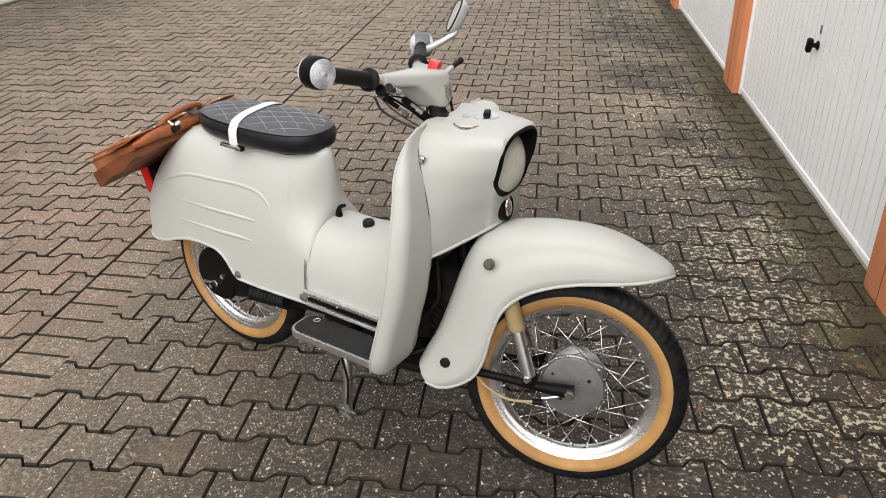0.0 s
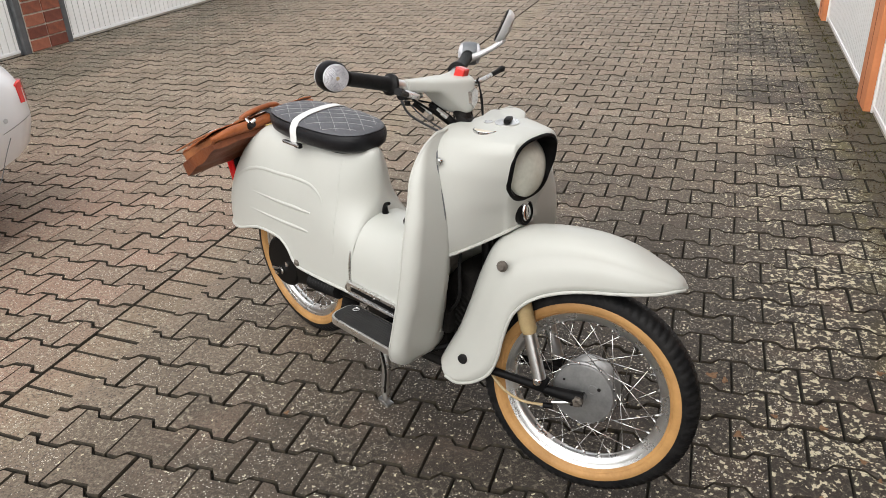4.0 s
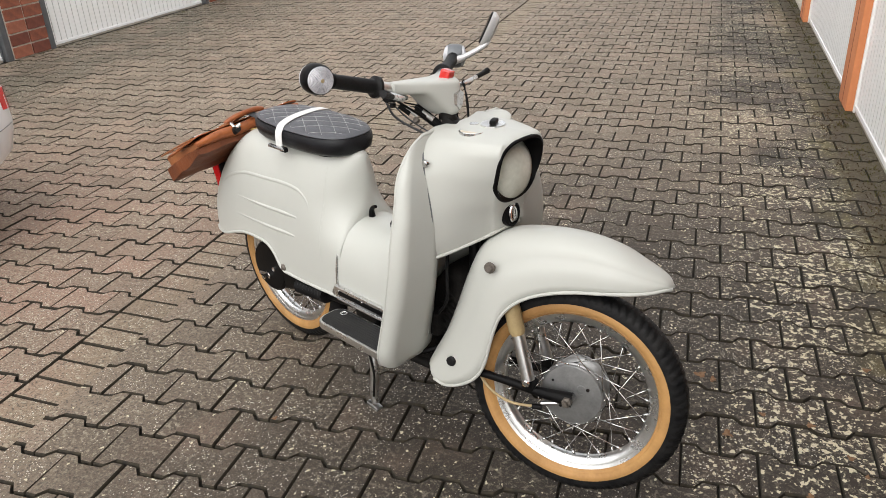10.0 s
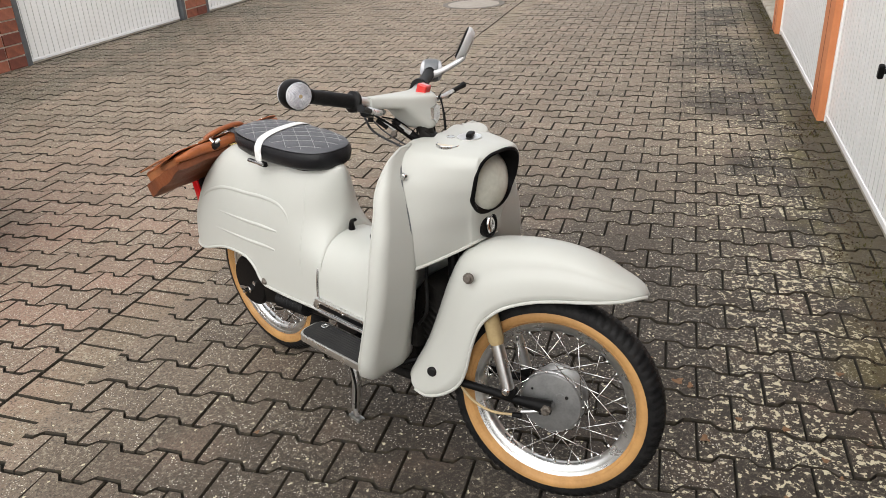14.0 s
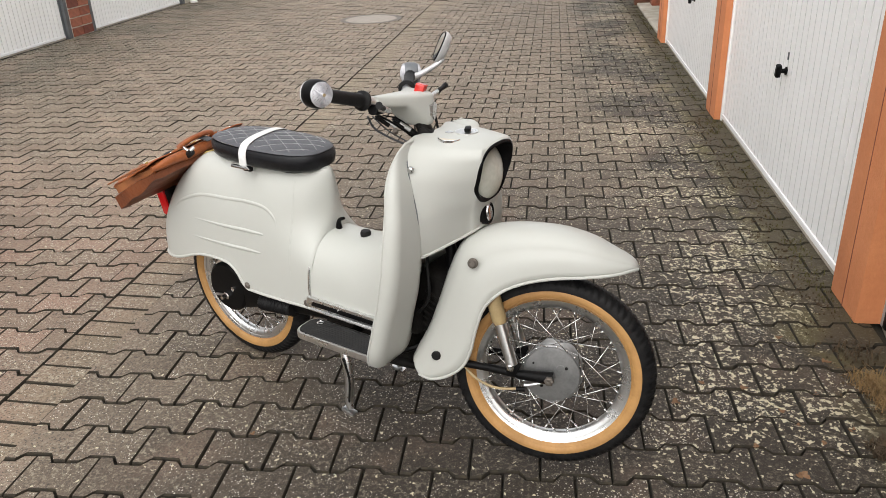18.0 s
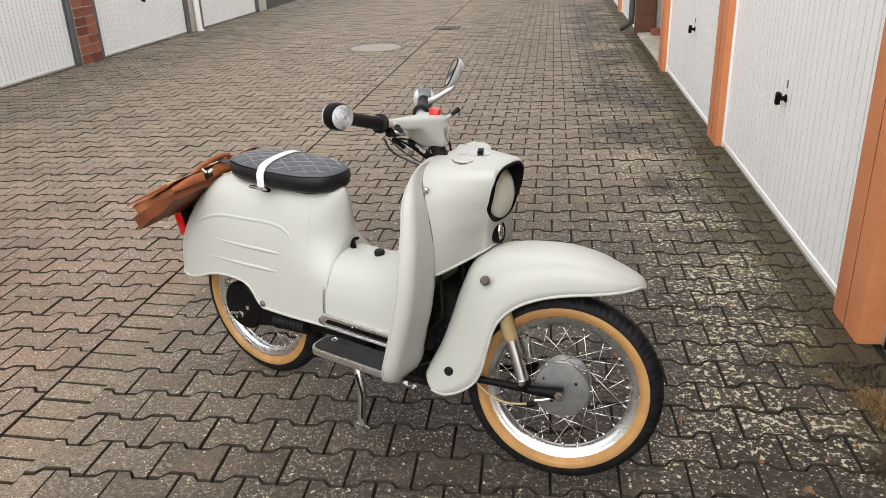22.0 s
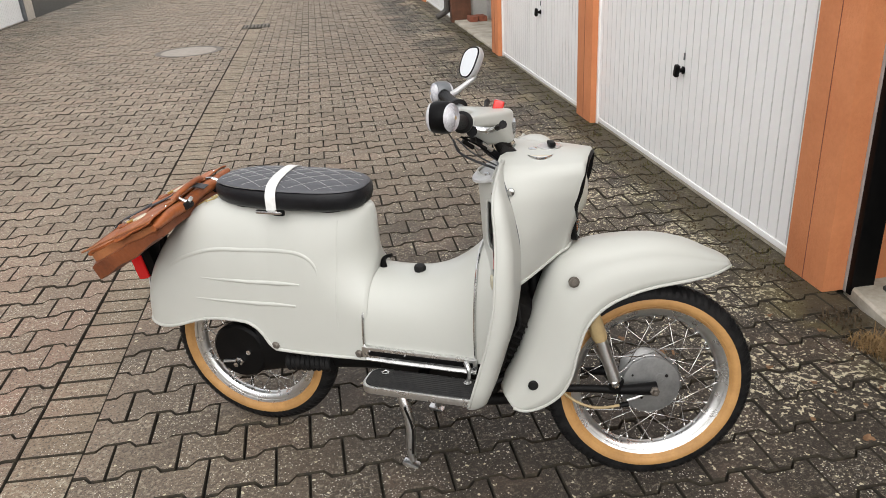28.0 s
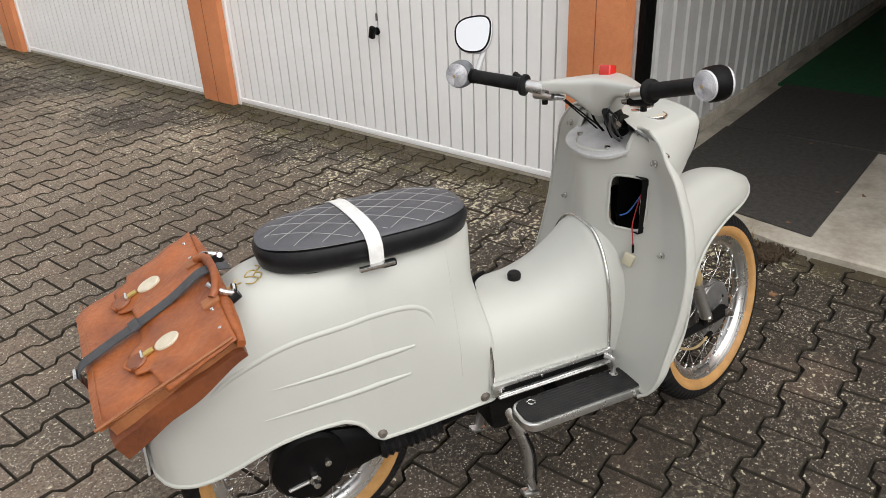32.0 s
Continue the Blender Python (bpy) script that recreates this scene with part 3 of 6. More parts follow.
# manhole, drain grate
man = base("manhole_cover", YARD @ pose(-2.16, 10.53, 0.0), "round concrete-filled iron manhole cover in the paving", "manhole cover")
part("ring", lathe([(0.42, -0.02), (0.42, 0.004), (0.36, 0.005), (0.35, 0.002), (0.35, -0.02)], None, 48, cap=False), IRON, man)
part("lid", lathe([(0.345, -0.02), (0.345, 0.004), (0.33, 0.007), (0.001, 0.009)], None, 48), LIDGREY, man)
grate = base("drain_grate", YARD @ pose(-1.44, 12.65, 0.0), "rusty cast-iron drain grate in the gutter", "drain grate")
part("frame", rbox((0.42, 0.42, 0.03), pose(0, 0, -0.012), 0.004), SOIL, grate)
for i in range(7):
    part("bar", rbox((0.03, 0.38, 0.02), pose(-0.165 + i * 0.055, 0, 0.002), 0.004), IRON, grate)


# ---- the moped: x ahead, y to its left, z up, origin under the rear axle ----
BIKE = pose(-0.664, 2.278, 0, 0, 0, -28.93)
moped = base("moped", BIKE, "cream-white vintage scooter-style moped on its centre stand", "moped")
AXLE_F, RAKE = Vector((1.197, 0, 0.308)), radians(25)
STEER = Matrix.Translation(AXLE_F) @ Matrix.Rotation(radians(19.5), 4, Vector((-math.sin(RAKE), 0, math.cos(RAKE)))) @ Matrix.Translation(-AXLE_F)


# wheels
def wheel(name, centre, label, drum_side):
    """Spoked wheel about its own origin, axle along y: hub with tyre, sidewalls, rim and spokes."""
    ribs = [(0.0735 if k % 2 else 0.068, -0.033 + k * 0.0042) for k in range(12)]
    hub = lathe([(0.012, -0.06), (0.012, -0.048), (0.06, -0.047), (0.077, -0.042), (0.077, -0.036), *ribs, (0.076, 0.016), (0.0835, 0.018), (0.084, 0.026), (0.081, 0.0285), (0.0795, 0.027), (0.03, 0.027), (0.012, 0.03), (0.012, 0.055)], pose(0, 0, 0, 90), 48)
    w = part(name, hub, HUBGREY, moped, label)
    w.matrix_local = centre
    seg = 400
    prof = [(0.0335, 0.2395), (0.0335, 0.2475), (0.0315, 0.2565), (0.0275, 0.2645), (0.021, 0.2715), (0.011, 0.2765), (0.0, 0.2785)]
    prof = prof + [(-y, r) for y, r in reversed(prof[:-1])]
    rows = []
    for k in range(seg):
        a = 2 * math.pi * k / seg
        row = []
        for y, r in prof:
            slant = (k + abs(y) * 150) % 5
            d = 0.0045 if slant < 1.3 and 0.008 < abs(y) < 0.033 else 0.0
            d = 0.003 if abs(y) < 0.001 else d
            row.append(((r - d) * math.cos(a), y, (r - d) * math.sin(a)))
        rows.append(row)
    rows.append(rows[0])
    bm = rings(rows, False, False)
    bmesh.ops.remove_doubles(bm, verts=bm.verts, dist=1e-5)
    part("tyre_tread", bm, RUBBER, w)
    for s in (-1, 1):
        bm = lathe([(0.2105, s * 0.0215), (0.2155, s * 0.0275), (0.2195, s * 0.0315), (0.2205, s * 0.0312), (0.2215, s * 0.0325), (0.229, s * 0.0348), (0.236, s * 0.0352), (0.2405, s * 0.0335)], pose(0, 0, 0, 90), 96, cap=False)
        part("sidewall", bm, TAN, w, "tan sidewall")
    rim = [(0.2115, 0.0245), (0.2125, 0.022), (0.210, 0.0195), (0.200, 0.0185), (0.193, 0.015), (0.186, 0.009), (0.1835, 0.0), (0.186, -0.009), (0.193, -0.015), (0.200, -0.0185), (0.210, -0.0195), (0.2125, -0.022), (0.2115, -0.0245), (0.204, -0.022), (0.204, 0.022), (0.2115, 0.0245)]
    part("rim", lathe(rim, pose(0, 0, 0, 90), 96, cap=False), ALU, w, "polished aluminium rim")
    head_bm = lathe([(0.0034, 0), (0.0028, 0.002), (0.0004, 0.003)], None, 8)
    head_me = bpy.data.meshes.new("spoke_head")
    head_bm.to_mesh(head_me)
    head_bm.free()
    head_me.materials.append(CHROME)
    for k in range(18):
        a = radians(k * 20 + 4)
        part("spoke_head", head_me, None, w).matrix_local = pose(0.0815 * math.cos(a), -0.027, 0.0815 * math.sin(a), 90)
    meshes = []
    for side in (-1, 1):
        for lean in (-1, 1):
            a = lean * radians(56)
            p0 = Vector((0.0805 * math.sin(a), side * 0.024 + 0.004 * side * lean - 0.002, 0.0805 * math.cos(a)))
            p1 = Vector((0, side * 0.004, 0.188))
            bm = tube([p0, p1], 0.0013, 6)
            tube([p0.lerp(p1, 0.9), p1], 0.0032, 6, bm)
            me = bpy.data.meshes.new("spoke")
            bm.to_mesh(me)
            bm.free()
            me.materials.append(CHROME)
            me.shade_smooth()
            meshes.append(me)
    for k in range(36):
        sp = part("spoke", meshes[(k % 4)], None, w)
        sp.matrix_local = Matrix.Rotation(radians(k * 10 + 4), 4, "Y")
    return w


front_wheel = wheel("front_wheel", STEER @ Matrix.Translation(AXLE_F), "spoked front wheel with tan sidewall tyre", -1)
rear_wheel = wheel("rear_wheel", Matrix.Translation((0, 0, 0.2755)), "spoked rear wheel with tan sidewall tyre", -1)

# front hub: brake plate, axle nut, anchor, lever and cable
HUB = STEER @ Matrix.Translation(AXLE_F)
plate = part("brake_plate", lathe([(0.0785, 0.025), (0.079, 0.0305), (0.0765, 0.0335), (0.055, 0.0355), (0.02, 0.037), (0.001, 0.037)], HUB @ pose(0, 0, 0, 90), 48), HUBGREY, moped, "grey cast brake plate")
for dx, dz, r in ((0.040, 0.026, 0.0045), (-0.024, -0.034, 0.0045), (-0.05, 0.03, 0.003)):
    part("bolt", lathe([(r, 0), (r, 0.002), (r * 0.7, 0.003), (0.0005, 0.003)], HUB @ pose(dx, -0.0355, dz, 90), 12), GRIME, plate)
part("inspection_plug", lathe([(0.0125, 0), (0.0125, 0.0012), (0.0112, 0.0015), (0.0105, 0.0006), (0.0005, 0.0006)], HUB @ pose(0.024, -0.0363, 0.022, 90), 20), HUBGREY, plate)
part("axle_nut", lathe([(0.013, 0.0), (0.013, 0.012), (0.007, 0.014), (0.007, 0.024), (0.0005, 0.025)], STEER @ Matrix.Translation(AXLE_F + Vector((0, -0.066, 0))) @ pose(0, 0, 0, 90), 6), IRON, moped, smooth=False)
for s in (-1, 1):
    arm = part("fork_arm", tube([(0.90, s * 0.05, 0.316), (1.03, s * 0.055, 0.313), (1.10, s * 0.058, 0.309), (1.15, s * 0.058, 0.308), (1.205, s * 0.056, 0.308)], [0.0105, 0.011, 0.012, 0.015, 0.019], 12, curve=4), BLACK, moped, "black swinging fork arm", turn=STEER)
    part("pivot_lug", rbox((0.032, 0.02, 0.04), pose(1.098, s * 0.062, 0.327, 0, 20), 0.007), BLACK, arm, turn=STEER)
    part("damper_bolt", lathe([(0.011, 0), (0.011, 0.01), (0.006, 0.014), (0.0005, 0.014)], pose(1.092, s * 0.072, 0.335, 90 * -s), 8), CHROME, arm, turn=STEER)
    lo, hi = Vector((1.094, s * 0.068, 0.338)), Vector((1.004, s * 0.052, 0.6))
    damper = part("damper", tube([lo, lo.lerp(hi, 0.45)], 0.0165, 20), ALU, moped, "silver damper tube", turn=STEER)
    part("damper_sleeve", tube([lo.lerp(hi, 0.43), lo.lerp(hi, 0.47), hi], [0.0165, 0.0205, 0.0205], 20), TANTUBE, damper, "ochre damper sleeve", turn=STEER)
part("brake_lever", tube([(1.178, -0.046, 0.288), (1.150, -0.052, 0.281), (1.128, -0.056, 0.277)], [0.004, 0.005, 0.005], 8), ALU, moped, turn=STEER)
part("brake_cable", tube([(1.13, -0.06, 0.268), (1.05, -0.066, 0.262), (0.985, -0.06, 0.285), (0.945, -0.045, 0.33), (0.93, -0.03, 0.42)], 0.0036, 8, curve=6), TANTUBE, moped, "sandy grey brake cable", turn=STEER)
part("cable_end", tube([(1.132, -0.06, 0.268), (1.108, -0.062, 0.265)], 0.0075, 8), BLACK, moped, turn=STEER)

# front mudguard: top line and lower edge of its boomerang shape, with half widths
GUARD = [
    ((1.417, 0.632), (1.415, 0.627), 0.010), ((1.407, 0.646), (1.400, 0.628), 0.03), ((1.385, 0.660), (1.37, 0.621), 0.047), ((1.345, 0.677), (1.33, 0.615), 0.062),
    ((1.293, 0.699), (1.27, 0.608), 0.074), ((1.225, 0.715), (1.19, 0.598), 0.081), ((1.159, 0.720), (1.12, 0.580), 0.085), ((1.078, 0.717), (1.06, 0.550), 0.087),
    ((1.0, 0.702), (1.015, 0.50), 0.086), ((0.935, 0.66), (0.993, 0.43), 0.083), ((0.9, 0.585), (0.98, 0.365), 0.078), ((0.872, 0.49), (0.957, 0.312), 0.072),
    ((0.845, 0.405), (0.914, 0.275), 0.068), ((0.815, 0.34), (0.865, 0.257), 0.064), ((0.80, 0.305), (0.828, 0.265), 0.06),
]


def resample(rows, count):
    flat = [(*a, *b, c) for a, b, c in rows]
    out = []
    for k in range(count):
        u = k / (count - 1) * (len(flat) - 1)
        i = min(int(u), len(flat) - 2)
        t = u - i
        p = [flat[max(i - 1, 0)], flat[i], flat[i + 1], flat[min(i + 2, len(flat) - 1)]]
        out.append([0.5 * (2 * b + (c - a) * t + (2 * a - 5 * b + 4 * c - d) * t * t + (3 * b - a - 3 * c + d) * t**3) for a, b, c, d in zip(*p)])
    return out


GUARD = [tuple((x if x < 1.1 else 1.1 + (x - 1.1) * 0.938, z) for x, z in row[:2]) + (row[2],) for row in GUARD]
guard_rows, guard_edges = [], ([], [])
for k, (ox, oz, ex, ez, w) in enumerate(resample(GUARD, 57)):
    row = []
    for i in range(29):
        a = math.pi * i / 28
        c, s = power(math.cos(a), 2 / 2.7), power(math.sin(a), 2 / 2.4)
        # a soft step along the flank
        y = -w * c * (1 - 0.06 * math.exp(-(((s - 0.62) / 0.1) ** 2)))
        row.append((ex + (ox - ex) * s, y, ez + (oz - ez) * s))
    guard_rows.append(row)
    guard_edges[0].append(row[0])
    guard_edges[1].append(row[-1])
guard = part("front_mudguard", rings(guard_rows, False, False), WHITE, moped, "cream-white deep front mudguard", turn=STEER)
sol = guard.modifiers.new("thickness", "SOLIDIFY")
sol.thickness, sol.offset = 0.003, -1
for pts in guard_edges:
    part("rolled_edge", tube(pts, 0.0042, 8), WHITE, guard, turn=STEER)
for s in (-1, 1):
    part("bolt", lathe([(0.014, -0.002), (0.014, 0.003), (0.009, 0.004), (0.009, 0.008), (0.007, 0.010), (0.0005, 0.010)], pose(0.979, s * 0.085, 0.619, 90 if s < 0 else -90), 16), IRON, guard, "dark bolt with washer", turn=STEER)
    part("rubber_plug", lathe([(0.013, -0.002), (0.0135, 0.003), (0.01, 0.006), (0.0005, 0.006)], pose(0.88, s * 0.0655, 0.332, 90 if s < 0 else -90), 16), RUBBER, guard, turn=STEER)

# rear body shell: top, bottom and half width along its length
SHELL = [
    (-0.316, 0.425, 0.395, 0.03), (-0.311, 0.455, 0.388, 0.066), (-0.298, 0.505, 0.383, 0.093), (-0.277, 0.556, 0.38, 0.112), (-0.246, 0.605, 0.378, 0.124), (-0.207, 0.655, 0.383, 0.131), (-0.163, 0.698, 0.396, 0.136),
    (-0.103, 0.743, 0.418, 0.140), (-0.050, 0.768, 0.432, 0.142), (0.010, 0.779, 0.437, 0.143), (0.070, 0.78, 0.434, 0.143), (0.100, 0.78, 0.42, 0.143), (0.120, 0.78, 0.4, 0.143), (0.138, 0.78, 0.37, 0.143), (0.160, 0.78, 0.353, 0.142),
    (0.250, 0.78, 0.351, 0.141), (0.340, 0.78, 0.352, 0.139), (0.400, 0.78, 0.353, 0.137), (0.424, 0.778, 0.353, 0.136), (0.438, 0.772, 0.354, 0.135), (0.447, 0.755, 0.355, 0.13),
]


def box_taper(x, z):
    """The seat box is rounded in plan at its front; below it the flank runs on to the tunnel."""
    k = table(x, [(0.2, 1.0), (0.26, 0.985), (0.31, 0.93), (0.35, 0.85), (0.385, 0.72), (0.41, 0.57), (0.43, 0.38), (0.442, 0.2), (0.447, 0.08)])[0]
    t = min(max((z - 0.50) / 0.15, 0), 1)
    return 1 - (1 - k) * t * t * (3 - 2 * t)


def shell_width(x, z):
    """Half width of the body shell at a place on its flank."""
    top, low, w = table(x, SHELL)
    s = min(max((z - low) / max(top - low, 1e-4), 0), 1)
    return w * (1 - s**3.0) ** (1 / 3.0) * (1 - 0.05 * s) * box_taper(x, z)


def shell_ring(x):
    top, low, w = table(x, SHELL)
    row = []
    for i in range(41):
        a = math.pi * i / 40
        c, s = power(math.cos(a), 2 / 3.0), power(math.sin(a), 2 / 3.0)
        z = low + (top - low) * s
        row.append((x, -w * c * (1 - 0.05 * s) * box_taper(x, z), z))
    return row


xs = sorted({*[r[0] for r in SHELL], *np.linspace(-0.31, 0.3, 48).round(4), *np.linspace(0.305, 0.447, 30).round(4)})
rows = [shell_ring(x) for x in xs]
bm = rings(rows, False, False)
bm.verts.ensure_lookup_table()
last = [bm.verts[(len(xs) - 1) * 41 + i] for i in range(41)]
bm.faces.new(last)
body = part("rear_body", bm, WHITE, moped, "cream-white pressed rear body panel")
part("lower_bead", tube([(r[0][0], r[0][1], r[0][2]) for r in rows], 0.0048, 8), WHITE, body)
part("lower_bead", tube([(r[-1][0], r[-1][1], r[-1][2]) for r in rows], 0.0048, 8), WHITE, body)
part("tail_bead", tube(rows[0], 0.0045, 8), WHITE, body)
for s in (-1, 1):
    for x0, x1, z0, z1 in ((-0.118, 0.252, 0.561, 0.564), (-0.147, 0.236, 0.494, 0.499)):
        pts = [(x, s * (shell_width(x, z0 + (z1 - z0) * t) - 0.0035), z0 + (z1 - z0) * t) for t in np.linspace(0, 1, 30) for x in [x0 + (x1 - x0) * t]]
        part("pressed_rib", tube(pts, [0.0012, 0.004, 0.0055, 0.0065, 0.0075, 0.0075, 0.005], 10), WHITE, body)
    arch = smooth_path([(-0.2, 0, 0.545), (-0.165, 0, 0.585), (-0.108, 0, 0.618), (-0.013, 0, 0.648), (0.12, 0, 0.655), (0.23, 0, 0.655), (0.278, 0, 0.64), (0.303, 0, 0.605), (0.309, 0, 0.54), (0.302, 0, 0.45), (0.289, 0, 0.36)], 6)
    part("pressed_arch", tube([(p.x, s * (shell_width(p.x, p.z) - 0.0058), p.z) for p in arch], [0.003, 0.0075, 0.0085, 0.0085, 0.0085, 0.0085, 0.007, 0.005, 0.004, 0.0035], 10), WHITE, body)
    for x, z in ((0.156, 0.366), (0.416, 0.368)):
        part("bolt", lathe([(0.012, -0.002), (0.012, 0.002), (0.009, 0.004), (0.0065, 0.007), (0.0005, 0.007)], pose(x, s * shell_width(x, z), z, 90 if s < 0 else -90), 14), IRON, body)
    # seam where the front plate of the seat box is folded round
    part("fold_line", tube([(0.36, s * (shell_width(0.36, z) - 0.0012), z) for z in np.linspace(0.45, 0.74, 14)], 0.0018, 6), WHITE, body)
# dark sheet added over the rear wheel, for the shade inside the open shell
inner = []
for k in range(16):
    a = radians(160 - k * 8.8)
    inner.append([(0.305 * math.cos(a) , y, 0.285 + 0.305 * math.sin(a) * 0.62) for y in (-0.06, -0.05, 0, 0.05, 0.06)])
part("under_body_shade", rings(inner, False, False), GRIME, moped, "dark sheet standing in for the shade inside the rear body")
# chain case, swing arm, muffled drive on the right flank
case = part("chain_case", lathe([(0.088, -0.02), (0.09, -0.012), (0.09, 0.012), (0.082, 0.02), (0.03, 0.023), (0.0005, 0.023)], pose(0.0, -0.082, 0.30, 90), 36), BLACK, moped, "black chain case")
part("case_arm", rings([[(x, -0.082 + 0.02 * math.cos(a), z + h * math.sin(a)) for a in np.linspace(0, 2 * math.pi, 14, endpoint=False)] for x, z, h in ((-0.02, 0.30, 0.078), (0.06, 0.302, 0.072), (0.14, 0.302, 0.052), (0.25, 0.306, 0.036), (0.36, 0.314, 0.03), (0.46, 0.325, 0.03))]), BLACK, case)
part("bellows", tube([(0.16 + i * 0.008, -0.095, 0.285 + i * 0.0008) for i in range(20)], [0.028 if i % 2 else 0.022 for i in range(20)], 14), RUBBER, case)
part("axle_bolt", lathe([(0.014, 0), (0.014, 0.01), (0.008, 0.012), (0.008, 0.03), (0.0005, 0.031)], pose(0.0, -0.102, 0.272, 90), 6), CHROME, case, smooth=False)
part("adjuster", tube([(-0.06, -0.106, 0.262), (0.0, -0.106, 0.272)], 0.005, 8), ALU, case)
part("case_bolt", lathe([(0.008, 0), (0.008, 0.006), (0.0005, 0.007)], pose(0.035, -0.104, 0.305, 90), 10), ALU, case)
part("swing_arm", tube([(-0.01, 0.085, 0.272), (0.2, 0.09, 0.29), (0.45, 0.09, 0.32)], 0.018, 10), BLACK, moped)
part("engine_block", rbox((0.36, 0.2, 0.2), pose(0.62, 0, 0.33, 0, -8), 0.03), GRIME, moped, "oily black engine block")
part("engine_head", rbox((0.16, 0.17, 0.22), pose(0.85, 0, 0.44, 0, 25), 0.03), GRIME, moped)
for s in (-1, 1):
    part("frame_tube", tube([(0.45, s * 0.06, 0.30), (0.7, s * 0.07, 0.29), (0.85, s * 0.07, 0.33), (0.9, s * 0.04, 0.5), (0.86, 0, 0.75)], 0.016, 10, curve=5), BLACK, moped)
for k in range(7):
    part("cooling_fin", rbox((0.15, 0.19, 0.006), pose(0.862 + k * 0.008, 0, 0.36 + k * 0.019, 0, 25), 0.002, 1), GRIME, moped)
part("exhaust_pipe", tube([(0.88, -0.05, 0.37), (0.93, -0.06, 0.33), (0.90, -0.07, 0.27), (0.78, -0.08, 0.235), (0.55, -0.09, 0.225)], 0.017, 12, curve=5), GRIME, moped, "sooty black exhaust pipe")
part("carburettor", rbox((0.06, 0.06, 0.07), pose(0.80, -0.09, 0.40), 0.014), GRIME, moped, "oily dark carburettor")
part("fuel_hose", tube([(0.82, -0.1, 0.43), (0.87, -0.115, 0.50), (0.86, -0.1, 0.58), (0.84, -0.07, 0.64)], 0.0045, 8, curve=5), RUBBER, moped)
part("cross_rod", tube([(0.78, -0.14, 0.31), (0.93, -0.02, 0.37)], 0.009, 8), BLACK, moped)

# seat: base, cushion, quilting, white strap
SX0, SX1, SW = -0.027, 0.430, 0.104


def seat_ring(grow, z, lift=0.0, count=64):
    cx, hx, hy = (SX0 + SX1) / 2, (SX1 - SX0) / 2 + grow, SW + grow
    out = []
    for i in range(count):
        a = 2 * math.pi * i / count
        x, y = hx * power(math.cos(a), 2 / 3.1), hy * power(math.sin(a), 2 / 2.7)
        y *= 1 - 0.10 * max(0, -x / hx)
        out.append((cx + x, y, z + lift))
    return out


def seat_top(x, y):
    cx, hx = (SX0 + SX1) / 2, (SX1 - SX0) / 2
    u, v = (x - cx) / hx, y / SW
    r = (abs(u) ** 3.1 + abs(v) ** 2.7)
    return 0.824 + 0.023 * max(0, 1 - r) ** 0.6


def seat_inside(x, y, margin=0.92):
    cx, hx = (SX0 + SX1) / 2, (SX1 - SX0) / 2
    u, v = (x - cx) / (hx * margin), y / (SW * margin * (1 - 0.10 * max(0, -(x - cx) / hx)))
    return abs(u) ** 3.1 + abs(v) ** 2.7 < 1


seat = part("seat", rings([seat_ring(-0.03, 0.768), seat_ring(-0.012, 0.770), seat_ring(-0.001, 0.780), seat_ring(0.004, 0.800), seat_ring(0.003, 0.815), seat_ring(-0.002, 0.823)]), VINYL, moped, "black vinyl seat with white quilt stitching")
DIA = 0.046
top_bm = bmesh.new()
cxs = (SX0 + SX1) / 2
grid = []
for k in range(1, 41):
    f = k / 40
    ring = []
    for (x, y, z) in seat_ring(-0.002, 0, 0, 176):
        px, py = cxs + (x - cxs) * f, y * f
        p, q = (px * 0.6 + py) / DIA, (px * 0.6 - py) / DIA
        puff = min(abs(p - round(p)), abs(q - round(q)))
        h = seat_top(px, py) + (0.0028 * math.sin(min(1, puff / 0.3) * math.pi / 2) - 0.002) * (1 if f < 0.94 else 0) - (0.0015 if f > 0.99 else 0)
        ring.append((px, py, h))
    grid.append(ring)
rings(grid, True, False, top_bm)
top_bm.verts.ensure_lookup_table()
top_bm.faces.new([top_bm.verts[i] for i in range(176)])
part("quilted_top", top_bm, QUILT, seat, "grey diamond-quilted top")
for fam in (1, -1):
    for k in range(-4, 10):
        pts = []
        for t in np.linspace(-0.13, 0.13, 40):
            x, y = (k * DIA - fam * t) / 0.6, t
            if seat_inside(x, y):
                pts.append((x, y, seat_top(x, y) - 0.0009))
        if len(pts) > 4:
            part("stitch_line", tube(pts, 0.00055, 5), STITCH, seat)
cushion_edge = seat_ring(-0.007, 0.8265)
part("edge_stitch", tube([*cushion_edge, cushion_edge[0]], 0.0011, 5), STITCH, seat)
strap_rows = []
strap_line = [(-0.1125, 0.776), (-0.112, 0.79), (-0.1115, 0.805), (-0.109, 0.8175), (-0.104, 0.8255)]
strap_line += [(y, seat_top(0.178, y) + 0.0022) for y in np.linspace(-0.097, 0.097, 21)] + [(-y, z) for y, z in reversed(strap_line)]
for y, z in strap_line:
    lift = 0.002 if abs(y) < 0.1 else 0.0
    out = 0.002 if abs(y) >= 0.1 else 0.0
    strap_rows.append([(x - 0.011 * y / 0.11, y + math.copysign(o * out, y), z + o * lift) for x, o in ((0.163, 0), (0.194, 0), (0.194, 1), (0.163, 1))])
part("seat_strap", rings(strap_rows), STRAPW, seat, "white seat strap")
